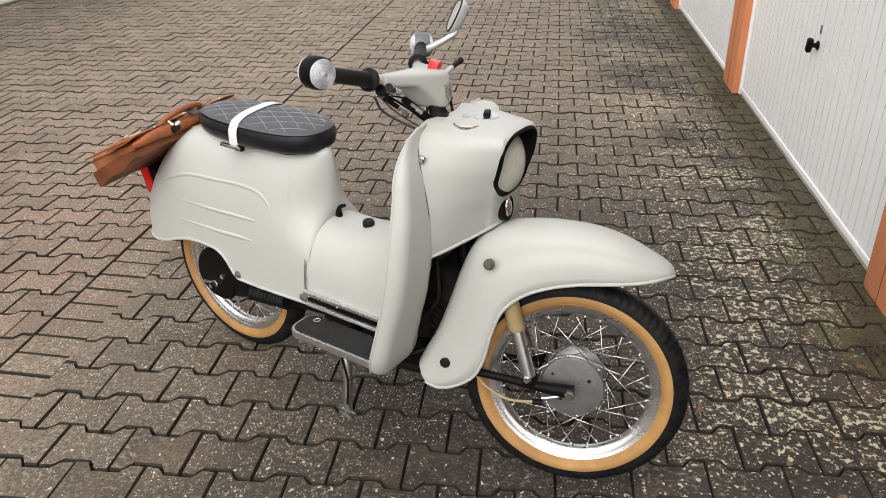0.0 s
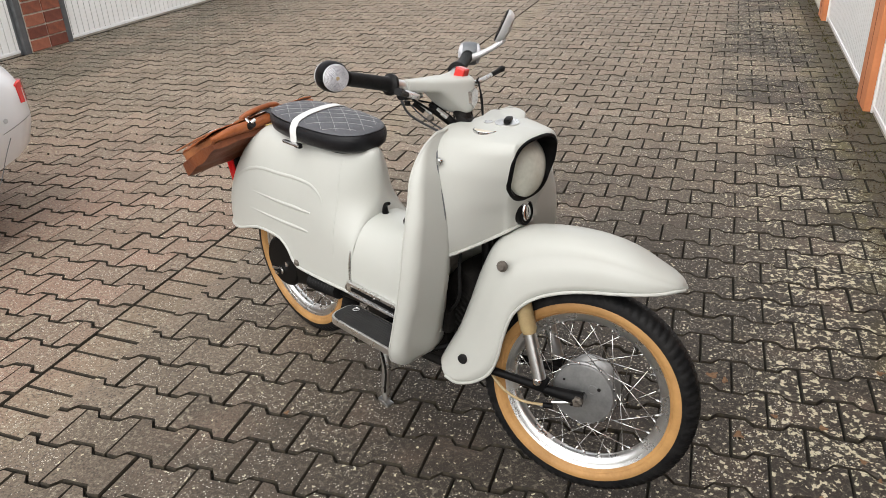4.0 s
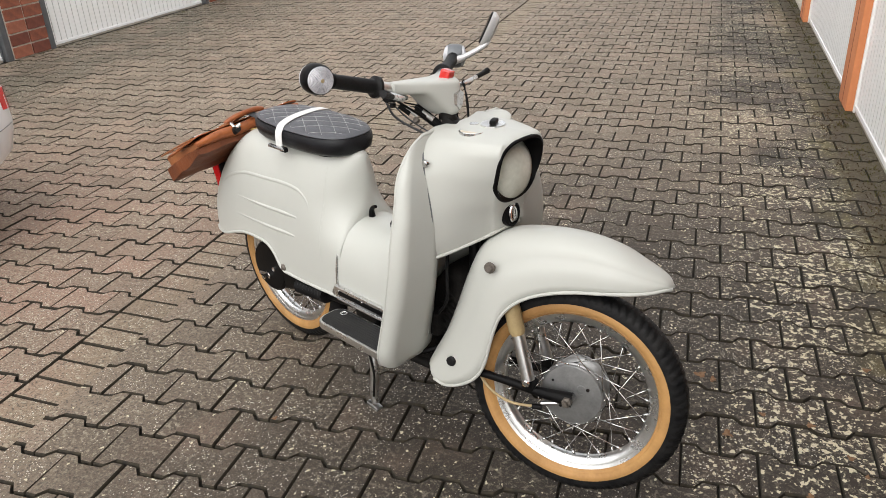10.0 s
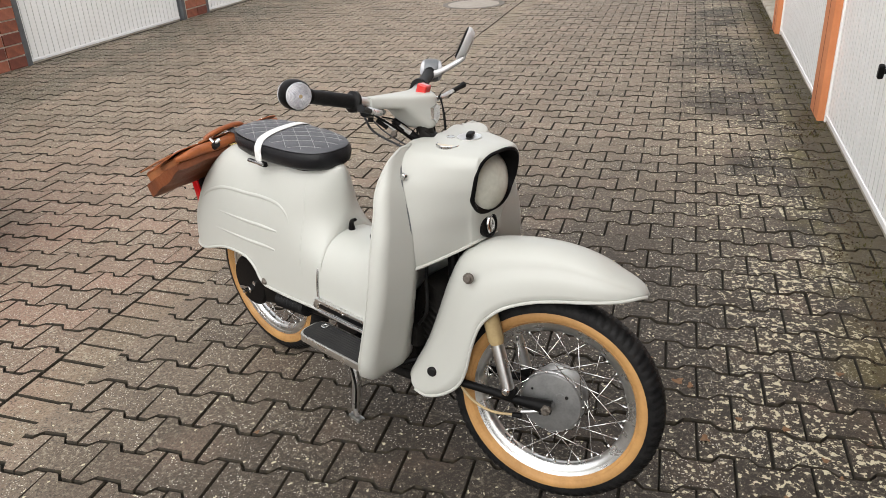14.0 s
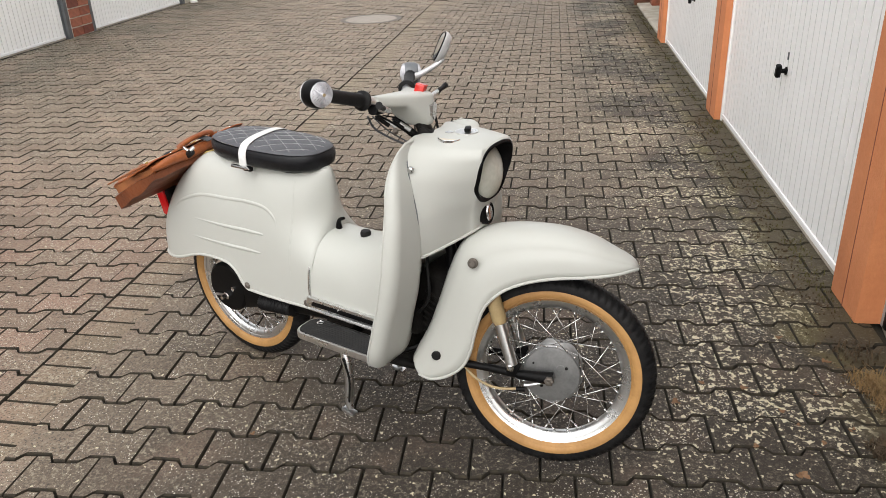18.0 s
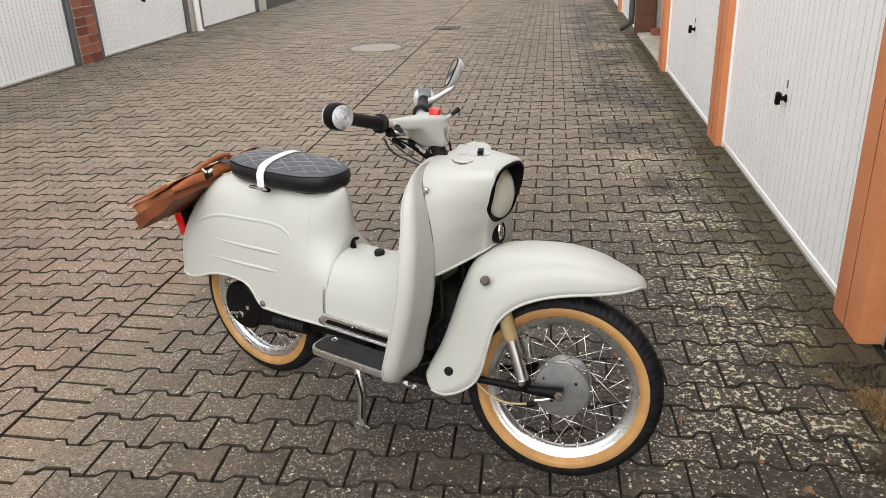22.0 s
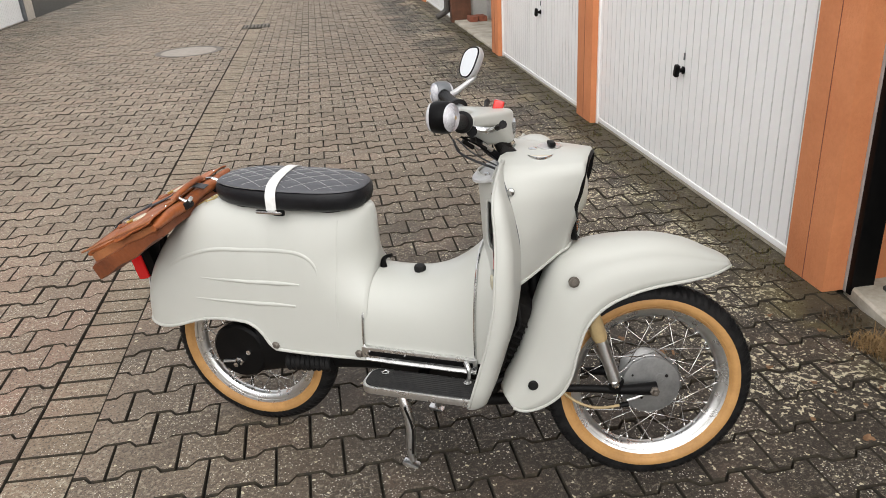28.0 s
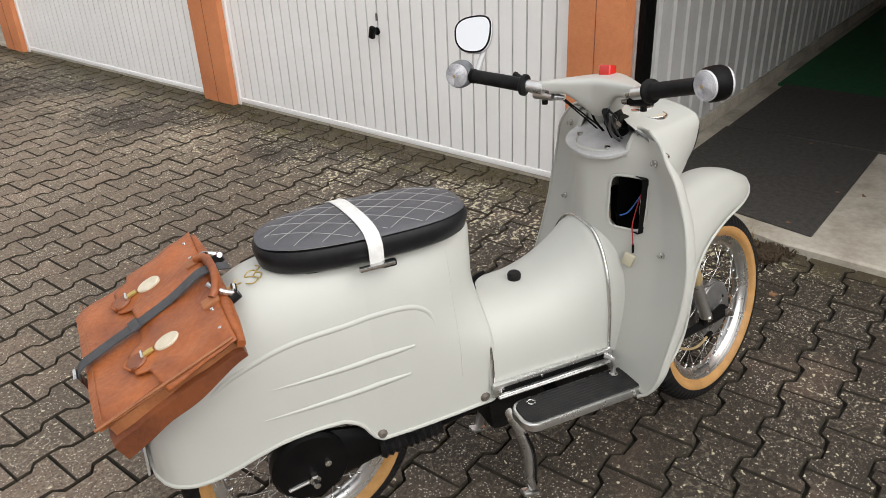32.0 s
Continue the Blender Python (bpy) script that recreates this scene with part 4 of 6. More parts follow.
for s in (-1, 1):
    clip = part("strap_clip", rbox((0.078, 0.012, 0.01), pose(0.187, s * 0.122, 0.774), 0.004), CHROME, seat, "chrome strap clip")
    part("clip_block", rbox((0.03, 0.014, 0.014), pose(0.214, s * 0.116, 0.771), 0.004), BLACK, clip)
part("seat_base", slab(rounded(0.02, 0.38, -0.07, 0.07, 0.05, 5), 0.762, 0.776), BLACK, seat)

# centre tunnel with chrome end trims, rubber cap and kick-starter
TUNNEL = [(0.428, 0.586, 0.138), (0.46, 0.581, 0.138), (0.502, 0.579, 0.138), (0.563, 0.581, 0.139), (0.623, 0.595, 0.14), (0.683, 0.626, 0.141), (0.726, 0.660, 0.142), (0.762, 0.692, 0.142), (0.83, 0.694, 0.142)]


def tunnel_ring(x, grow=0.0):
    top, w = table(x, TUNNEL)
    return [(x, -(w + grow) * power(math.cos(a), 2 / 2.5), 0.385 + (top + grow - 0.385) * power(math.sin(a), 2 / 2.5)) for a in np.linspace(0, math.pi, 37)]


tunnel = part("centre_tunnel", rings([tunnel_ring(x) for x in np.linspace(0.428, 0.822, 34)], False, False), WHITE, moped, "cream-white engine tunnel cover")
for x in (0.436, 0.757):
    part("chrome_trim", tube(tunnel_ring(x, 0.002), 0.0042, 8), CHROME, tunnel, "chrome trim strip")
part("rubber_cap", lathe([(0.016, -0.004), (0.017, 0.008), (0.014, 0.014), (0.006, 0.016), (0.0005, 0.015)], pose(0.567, -0.006, 0.583), 18), RUBBER, tunnel, "black rubber cap")
part("choke_lever", tube([(0.456, 0.0, 0.574), (0.456, 0.0, 0.596), (0.466, -0.004, 0.612), (0.486, -0.008, 0.622)], [0.012, 0.008, 0.006, 0.005], 8, curve=4), BLACK, tunnel)

# footboards and side rails
for s in (-1, 1):
    rail = part("side_rail", rbox((0.33, 0.014, 0.034), pose(0.597, s * 0.146, 0.385), 0.004), ALU, moped, "aluminium side rail")
    part("rail_slot", rbox((0.30, 0.004, 0.015), pose(0.602, s * 0.1525, 0.385), 0.0018), BLACK, rail)
    part("rail_lower", tube([(0.445, s * 0.15, 0.364), (0.76, s * 0.15, 0.362)], 0.006, 8), CHROME, rail)
    for x in (0.455, 0.56, 0.74):
        part("rivet", lathe([(0.004, 0), (0.003, 0.002), (0.0005, 0.003)], pose(x, s * 0.153, 0.39, 90 if s < 0 else -90), 8), CHROME, rail)
    y0, y1 = (-0.255, -0.158) if s < 0 else (0.158, 0.255)
    edge = rounded(0.462, 0.80, y0, y1, 0.034, 6)
    board = part("footboard", slab(edge, 0.325, 0.345, 0.003), ALU, moped, "aluminium footboard with black rubber mat")
    inner_edge = rounded(0.470, 0.80, y0 + 0.008, y1 - 0.008, 0.027, 6)
    part("board_mat", slab(inner_edge, 0.34, 0.3485, 0.002), BOARD_RUB, board, "black ribbed rubber mat")
    for k in range(9):
        y = y0 + 0.014 + k * (y1 - y0 - 0.028) / 8
        part("mat_rib", rbox((0.29, 0.005, 0.003), pose(0.643, y, 0.3478), 0.001, 1), BOARD_RUB, board)
    part("board_ring", lathe([(0.0105, 0), (0.011, 0.004), (0.008, 0.005), (0.0065, 0.003), (0.0065, 0)], pose(0.512, s * 0.185, 0.3485), 18, cap=False), CHROME, board, "chrome ring")
    part("board_ring", lathe([(0.0105, 0), (0.011, 0.004), (0.008, 0.005), (0.0065, 0.003), (0.0065, 0)], pose(0.745, s * 0.185, 0.3485), 18, cap=False), CHROME, board)
    part("support", rbox((0.03, 0.12, 0.012), pose(0.6, s * 0.17, 0.322), 0.003), BLACK, board)
    part("hook", tube([(0.735, s * 0.16, 0.395), (0.745, s * 0.175, 0.39), (0.748, s * 0.18, 0.37), (0.745, s * 0.182, 0.35)], [0.008, 0.007, 0.005, 0.007], 8, curve=4), ALU, board)

# centre stand
stand = part("centre_stand", tube([(0.5, -0.09, 0.262), (0.5, 0.09, 0.262)], 0.014, 10), BLACK, moped, "polished centre stand")
for s, fx, fy, fz in ((-1, 0.553, -0.133, 0.006), (1, 0.543, 0.147, 0.008)):
    part("stand_leg", tube([(0.497, s * 0.085, 0.27), (0.525, s * 0.105, 0.21), (0.545, s * 0.118, 0.13), (0.545, fy * 0.98, 0.05), (fx - 0.002, fy, fz + 0.012)], [0.017, 0.017, 0.015, 0.013, 0.012], 10, curve=5), ALU, stand)
    part("stand_foot", rbox((0.05, 0.026, 0.012), pose(fx - 0.008, fy, fz, 0, 12), 0.004), ALU, stand)
    part("leg_groove", tube([(0.535, s * 0.128, 0.20), (0.557, s * 0.133, 0.13), (0.556, fy * 0.98 + s * 0.012, 0.05)], 0.0035, 6, curve=5), GRIME, stand)
part("stand_spring", tube([(0.47 + 0.006 * math.cos(k), -0.06 + 0.006 * math.sin(k), 0.25 + k * 0.0007) for k in np.linspace(0, 60, 120)], 0.0014, 5), CHROME, stand)


# leg shield: heights with centre, bulge and edge positions
SHIELD = [  # z, x at centre, x of the front bulge, x of the rear edge tip, y of the edge
    (0.325, 0.756, 0.795, 0.765, 0.258), (0.345, 0.756, 0.813, 0.775, 0.280), (0.40, 0.757, 0.832, 0.792, 0.294), (0.47, 0.758, 0.852, 0.812, 0.293), (0.56, 0.758, 0.876, 0.835, 0.291), (0.66, 0.757, 0.887, 0.848, 0.281),
    (0.74, 0.753, 0.885, 0.849, 0.264), (0.80, 0.75, 0.876, 0.845, 0.245), (0.85, 0.747, 0.864, 0.837, 0.227), (0.89, 0.744, 0.848, 0.832, 0.198), (0.92, 0.742, 0.839, 0.834, 0.17), (0.94, 0.741, 0.835, 0.834, 0.132),
]
HOLE_Y, HOLE_Z, HOLE_RY, HOLE_RZ = -0.109, 0.766, 0.037, 0.066


def shield_point(z, u):
    """u from -1 (right edge) through 0 to 1 (left edge)."""
    xc, xb, xe, ye = table(z, SHIELD)
    a = abs(u)
    if a < 0.8:
        t = a / 0.8
        y = ye * 0.90 * t
        r = min(y / max(0.62 * ye, 0.11), 1)
        x = xc + (xb - xc) * (r * r * (3 - 2 * r)) ** 1.25
    else:
        t = (a - 0.8) / 0.2
        ang = t * math.pi / 2 * 1.15
        y = ye * 0.90 + ye * 0.10 * math.sin(min(ang, math.pi / 2))
        x = xb - (xb - xe) * (1 - math.cos(min(t * math.pi / 2, math.pi / 2)))
    return (x, math.copysign(y, u), z)


zs, us = np.linspace(0.325, 0.94, 124), np.linspace(-1, 1, 141)
bm = bmesh.new()
gridv = [[bm.verts.new(shield_point(z, u)) for u in us] for z in zs]
for i in range(len(zs) - 1):
    for j in range(len(us) - 1):
        q = (gridv[i][j], gridv[i][j + 1], gridv[i + 1][j + 1], gridv[i + 1][j])
        c = sum((v.co for v in q), Vector()) / 4
        if (abs(c.y - HOLE_Y) / (HOLE_RY * 1.35)) ** 5 + (abs(c.z - HOLE_Z) / (HOLE_RZ * 1.12)) ** 5 < 1:
            continue
        if abs(c.y) < 0.094 and c.z > 0.885:
            continue
        if abs(c.y) < 0.10 and c.z < 0.52:
            continue
        bm.faces.new(q)
bmesh.ops.delete(bm, geom=[v for v in bm.verts if not v.link_faces], context="VERTS")
shield = part("leg_shield", bm, WHITE, moped, "cream-white curved leg shield")
sol = shield.modifiers.new("thickness", "SOLIDIFY")
sol.thickness, sol.offset = 0.0035, 0
for s in (-1, 1):
    rim_pts = [shield_point(z, s) for z in zs] + [p for p in [shield_point(0.94, s * u) for u in np.linspace(0.98, 0.3, 40)] if abs(p[1]) > 0.094]
    part("edge_bead", tube(rim_pts, 0.004, 8), WHITE, shield)
part("foot_bead", tube([shield_point(0.325, u) for u in np.linspace(-1, -0.5, 30)], 0.004, 8), WHITE, shield)
part("foot_bead", tube([shield_point(0.325, u) for u in np.linspace(0.5, 1, 30)], 0.004, 8), WHITE, shield)


def shield_at(y, z):
    """The sheet behind the rider's shins, at a width and a height: hollow at the column, flat towards the wings."""
    xc, _, xe, ye = table(z, SHIELD)
    r = min(abs(y) / (0.75 * ye), 1)
    return Vector((xc + (xe - xc) * r * r * (3 - 2 * r), y, z))


bm = bmesh.new()
knee_z, knee_u = np.linspace(0.335, 0.925, 120), np.linspace(-1, 1, 141)
gridv = [[bm.verts.new(shield_at(u * (table(z, SHIELD)[3] - 0.003), z)) for u in knee_u] for z in knee_z]
for i in range(len(knee_z) - 1):
    for j in range(len(knee_u) - 1):
        q = (gridv[i][j], gridv[i][j + 1], gridv[i + 1][j + 1], gridv[i + 1][j])
        c = sum((v.co for v in q), Vector()) / 4
        in_hole = (abs(c.y - HOLE_Y) / HOLE_RY) ** 5 + (abs(c.z - HOLE_Z) / HOLE_RZ) ** 5 < 1
        if not (in_hole or (abs(c.y) < 0.094 and c.z > 0.885) or (abs(c.y) < 0.12 and c.z < 0.5)):
            bm.faces.new(q)
bmesh.ops.delete(bm, geom=[v for v in bm.verts if not v.link_faces], context="VERTS")
knee = part("knee_panel", bm, WHITE, shield, "cream-white inner knee sheet")
sol = knee.modifiers.new("thickness", "SOLIDIFY")
sol.thickness, sol.offset = 0.002, 0


rim_hole = []
for k in range(49):
    a = 2 * math.pi * k / 48
    y, z = HOLE_Y + HOLE_RY * power(math.cos(a), 2 / 5), HOLE_Z + HOLE_RZ * power(math.sin(a), 2 / 5)
    rim_hole.append(shield_at(y, z))
part("hole_rim", tube(rim_hole, 0.0035, 8), WHITE, shield)
box = part("glove_box", rbox((0.085, 0.084, 0.138), pose(0.852, HOLE_Y + 0.004, HOLE_Z), 0.005), BLACK, shield, "open black wiring box")
bmesh_open = bmesh.new()
bmesh_open.from_mesh(box.data)
bmesh.ops.delete(bmesh_open, geom=[f for f in bmesh_open.faces if f.calc_center_median().x < 0.818], context="FACES")
bmesh_open.to_mesh(box.data)
bmesh_open.free()
part("wire", tube([(0.845, -0.115, 0.79), (0.83, -0.118, 0.755), (0.812, -0.128, 0.715), (0.812, -0.132, 0.69), (0.812, -0.136, 0.668)], 0.0016, 6, curve=6), WIRE_RED, shield, "red wire")
part("wire", tube([(0.85, -0.105, 0.775), (0.825, -0.096, 0.735), (0.808, -0.085, 0.724)], 0.002, 6, curve=6), WIRE_BLUE, shield, "blue wire")
part("wire", tube([(0.87, -0.13, 0.8), (0.84, -0.12, 0.765), (0.835, -0.128, 0.728), (0.85, -0.14, 0.73)], 0.0018, 6, curve=6), TANTUBE, shield)
part("relay", tube([(0.845, -0.128, 0.805), (0.838, -0.13, 0.765)], 0.009, 10), GREYPLATE, shield, "grey relay plug")
part("crimp", tube([(0.812, -0.136, 0.668), (0.812, -0.138, 0.648)], 0.003, 8), BLACK, shield)
p = shield_at(-0.130, 0.627)
part("connector", rbox((0.012, 0.026, 0.03), Matrix.Translation(p + Vector((-0.008, 0, 0))) @ pose(0, 0, 0, 15, 0, 25), 0.003), BEIGE, shield, "beige plastic connector")
for y, z in ((-0.165, 0.878), (-0.20, 0.66), (0.165, 0.878), (0.20, 0.66)):
    q = shield_at(y, z)
    part("bolt", lathe([(0.0085, 0), (0.0085, 0.005), (0.005, 0.006), (0.005, 0.013), (0.0005, 0.014)], Matrix.Translation(q) @ pose(0, 0, 0, 0, -90), 6), CHROME, shield, smooth=False)

for s in (-1, 1):
    part("collar_bead", tube([shield_at(s * 0.0955, z) for z in np.linspace(0.880, 0.925, 10)], 0.0055, 8), WHITE, shield)
    part("collar_bead", tube([shield_at(s * 0.0955, 0.925) + Vector((0.012 * k, 0, 0.002 * k)) for k in range(2)], 0.0055, 8), WHITE, shield)

# grey plate round the steering column
plate_rows = []
for dz, r in ((-0.006, 1.0), (0.0, 1.0), (0.0015, 0.98), (0.0015, 0.5)):
    plate_rows.append([(0.812 + (0.078 if math.cos(a) < 0 else 0.05) * r * math.cos(a), 0.102 * r * power(math.sin(a), 0.8), 0.893 + dz + 0.02 * r * math.cos(a)) for a in np.linspace(0, 2 * math.pi, 40, endpoint=False)])
colplate = part("column_plate", rings(plate_rows), GREYPLATE, moped, "grey steering column plate")
for y in (-0.055, 0.055):
    part("bolt", lathe([(0.007, 0), (0.007, 0.006), (0.0005, 0.006)], pose(0.782, y, 0.886), 8), CHROME, colplate)

# nose: z, seam x, seam half width, front x
NOSE = [
    (0.572, 0.850, 0.09, 0.918), (0.60, 0.862, 0.148, 0.955), (0.65, 0.880, 0.164, 0.972), (0.70, 0.884, 0.166, 0.986), (0.75, 0.884, 0.166, 0.997), (0.785, 0.879, 0.165, 1.008), (0.82, 0.871, 0.164, 1.020), (0.86, 0.86, 0.16, 1.032), (0.885, 0.851, 0.152, 1.036),
    (0.912, 0.838, 0.138, 1.037), (0.929, 0.828, 0.122, 1.034), (0.9385, 0.82, 0.10, 1.026), (0.9445, 0.82, 0.07, 1.0), (0.946, 0.84, 0.02, 0.95),
]


NOSE = [(z, sx, w, fx - 0.003 * min(max((z - 0.62) / 0.14, 0), 1)) for z, sx, w, fx in NOSE]


def nose_row(z, count=81):
    """Straight tapering cheeks and a blunt front, in plan."""
    sx, w, fx = table(z, NOSE)
    f = table(z, [(0.572, 0.03), (0.62, 0.04), (0.70, 0.057), (0.75, 0.070), (0.785, 0.080), (0.82, 0.083), (0.86, 0.088), (0.905, 0.087), (0.932, 0.075), (0.946, 0.015)])[0]
    f = min(f, w * 0.8)
    half = [(sx, -w, z), (sx + (fx - 0.03 - sx) * 0.5, -(w + f) / 2 - 0.008, z), (fx - 0.022, -f, z), (fx - 0.006, -f * 0.8, z), (fx, -f * 0.35, z)]
    path = smooth_path(half + [(x, -y, z) for x, y, z in reversed(half)], 12)
    marks = np.linspace(0, len(path) - 1, count).round().astype(int)
    return [tuple(path[k]) for k in marks]


nz = [*np.linspace(0.572, 0.92, 52), *np.linspace(0.922, 0.946, 14)]


def nose_point(z, i):
    """The nose's foot climbs from the seams to the chin."""
    if z < 0.76:
        sx, _, fx = table(max(z, 0.65), NOSE)
        q = min(max((nose_row(max(z, 0.65))[i][0] - sx) / (fx - sx), 0), 1)
        z = 0.76 - (0.76 - z) * (0.76 - 0.640 - 0.062 * q**1.3) / (0.76 - 0.572)
    return nose_row(z)[i]


nose_row = functools.lru_cache(maxsize=None)(nose_row)
bm = rings([[nose_point(z, i) for i in range(81)] for z in nz], False, False)
bm.verts.ensure_lookup_table()
bm.faces.new([bm.verts[(len(nz) - 1) * 81 + i] for i in range(81)])
LAMP_Z, LAMP_H, LAMP_W = 0.856, 0.0785, 0.082


def lamp_outline(a, grow=0.0):
    """The headlamp opening: a rounded square, narrower at its foot."""
    y, z = (LAMP_W + grow) * power(math.sin(a), 2 / 3.0), (LAMP_H + grow) * power(math.cos(a), 2 / 3.4)
    return y * (1 - 0.22 * max(0, -math.cos(a))), LAMP_Z + z


def in_lamp(y, z, k):
    w = (LAMP_W - k) * (1 - 0.22 * max(0, (LAMP_Z - z) / LAMP_H))
    return abs(y / w) ** 3.0 + abs((z - LAMP_Z) / (LAMP_H - k)) ** 3.4 < 1


gone = [f for f in bm.faces if f.calc_center_median().x > 0.97 and in_lamp(f.calc_center_median().y, f.calc_center_median().z, 0.002)]
bmesh.ops.delete(bm, geom=gone, context="FACES")
nose = part("nose_panel", bm, WHITE, moped, "cream-white headlamp nose panel")
for s in (0, -1):
    seam = [nose_row(z)[s] for z in np.linspace(0.645, 0.937, 30)]
    part("seam_trim", tube([(x, y * 1.006, z) for x, y, z in seam], 0.0028, 8), STEELGREY, nose, "dark rubber seam")
part("lower_bead", tube([nose_point(0.574, i) for i in range(81)], 0.0045, 8), WHITE, nose)
for s in (-1, 1):
    part("bolt", lathe([(0.010, 0), (0.009, 0.005), (0.006, 0.007), (0.0005, 0.007)], pose(0.864, s * 0.156, 0.882, 90 if s < 0 else -90), 14), CHROME, nose)
    part("bolt", lathe([(0.009, 0), (0.009, 0.004), (0.006, 0.008), (0.0005, 0.008)], pose(0.872, s * 0.172, 0.626, 90 if s < 0 else -90), 12), CHROME, nose)

# headlamp: black tunnel let into the nose, milky glass, badge below
def nose_front(y, z):
    """How far the nose reaches ahead at a width and a height."""
    row = [p for p in nose_row(z, 109) if p[0] > 0.93]
    ys = [p[1] for p in row]
    return float(np.interp(y, ys, [p[0] for p in row]))


def lamp_ring(grow, depth, tilt=0.0):
    """A ring of the lamp's tunnel, the deeper the higher up by tilt."""
    out = []
    for i in range(56):
        a = 2 * math.pi * i / 56
        y, z = lamp_outline(a, grow)
        lip = nose_front(y, min(z, 0.936)) if depth > -0.006 else 1.014
        out.append((lip + depth - tilt * (z - LAMP_Z), y, z))
    return out


bezel = part("headlamp_bezel", rings([lamp_ring(0.002, -0.003), lamp_ring(0.002, 0.001), lamp_ring(0.0, 0.0025), lamp_ring(-0.004, 0.0015), lamp_ring(-0.010, -0.014, 0.1), lamp_ring(-0.017, -0.022, 0.16), lamp_ring(-0.03, -0.026, 0.16)], True, False), BLACK, moped, "black headlamp surround")
LAMP = pose(0.998, 0, LAMP_Z - 0.002, 0, 82, 0) @ Matrix.Diagonal((1.0, 0.96, 1, 1))   # local z looks ahead
part("headlamp_glass", lathe([(0.074, -0.012), (0.0735, -0.004), (0.066, 0.006), (0.052, 0.015), (0.034, 0.021), (0.015, 0.0245), (0.0005, 0.025)], LAMP, 48), LAMPGLASS, bezel, "domed milky headlamp glass")
BADGE = pose(0.993, -0.004, 0.738, 0, 84, 0) @ Matrix.Diagonal((0.9, 0.8, 1, 1))
badge = part("horn_badge", lathe([(0.036, -0.012), (0.036, 0.006), (0.03, 0.009), (0.028, 0.006), (0.0005, 0.006)], BADGE, 32), BLACK, moped, "black round badge with chrome mark")
part("badge_mark", tube([BADGE @ Vector((0.018 * math.cos(a) * 1.2, 0.014 * math.sin(a), 0.008)) for a in np.linspace(0.4, 5.9, 30)], 0.0035, 6), CHROME, badge)
part("badge_mark", tube([BADGE @ Vector((x, 0.001, 0.008)) for x in (-0.02, 0.02)], 0.0035, 6), CHROME, badge)
part("badge_fin", rings([[(0.985 + d, y, z) for y, z in ((-0.03, 0.765), (0.045, 0.76), (0.05, 0.712), (-0.025, 0.714))] for d in (0.0, 0.005)]), WHITE, badge)

# fittings on top of the nose
cap = part("gauge_bezel", lathe([(0.0315, -0.006), (0.0315, 0.001), (0.030, 0.0025), (0.0275, 0.0015), (0.0275, 0.0005), (0.0005, 0.0005)], pose(0.913, -0.048, 0.9415, -5, 0), 32), CHROME, moped, "round chrome instrument bezel")
part("gauge_face", lathe([(0.027, -0.004), (0.027, 0.0008), (0.0005, 0.001)], pose(0.913, -0.048, 0.9418, -5, 0), 28), IVORY, cap)
part("key_plate", lathe([(0.03, 0), (0.03, 0.005), (0.0005, 0.007)], pose(0.925, 0.014, 0.943), 28), ALU, moped)
part("ignition_knob", rbox((0.016, 0.032, 0.011), pose(0.93, 0.012, 0.954, 0, 0, 25), 0.004), BLACK, moped, "black ignition knob")
part("indicator_lamp", lathe([(0.011, 0), (0.011, 0.005), (0.0005, 0.008)], pose(0.888, -0.012, 0.943), 16), CHROME, moped)
dome = part("tank_flap", lathe([(0.046, -0.02), (0.046, 0.007), (0.042, 0.012), (0.028, 0.016), (0.0005, 0.018)], pose(0.872, 0.078, 0.926, 14), 28), WHITE, moped, "white domed cover on the nose")

# handlebar with cover, grips, levers, end indicators and mirror
bar_rows = []
LEVER_TIP = STEER.inverted() @ Vector((0.878, -0.282, 1.078))
for y in np.linspace(-0.135, 0.135, 45):
    t = abs(y) / 0.135
    k, kd = (1 - t**1.4) ** 1.15, max(0, 1 - max(0, t - 0.10) / 0.42) ** 1.1
    cx, cz = 0.722 + 0.066 * k, 1.026 - 0.002 * k
    rx, rz_up, rz_dn = 0.015 + 0.035 * k, 0.014 + 0.008 * k, 0.013 + 0.004 * k + 0.049 * kd
    bar_rows.append([(cx + rx * power(math.cos(a), 2 / 4.5) + (0.012 * kd if math.sin(a) < 0 < math.cos(a) else 0) * -math.sin(a), y, cz + (rz_up if math.sin(a) > 0 else rz_dn) * power(math.sin(a), 2 / 3.2)) for a in np.linspace(0, 2 * math.pi, 40, endpoint=False)])
cover = part("handlebar_cover", rings(bar_rows), WHITE, moped, "cream-white handlebar cover", turn=STEER)
part("badge", rings([[(0.842 + d, y, z) for y, z in ((-0.018, 1.012), (0, 1.02), (0.018, 1.012), (0.016, 0.985), (0, 0.972), (-0.016, 0.985))] for d in (-0.02, 0.0)]), CHROME, cover, "small chrome badge", turn=STEER)
part("warning_lens", rbox((0.026, 0.030, 0.036), pose(0.800, 0.004, 1.047, 0, 14), 0.004, 3), RED, cover, "red switch on the handlebar", turn=STEER)
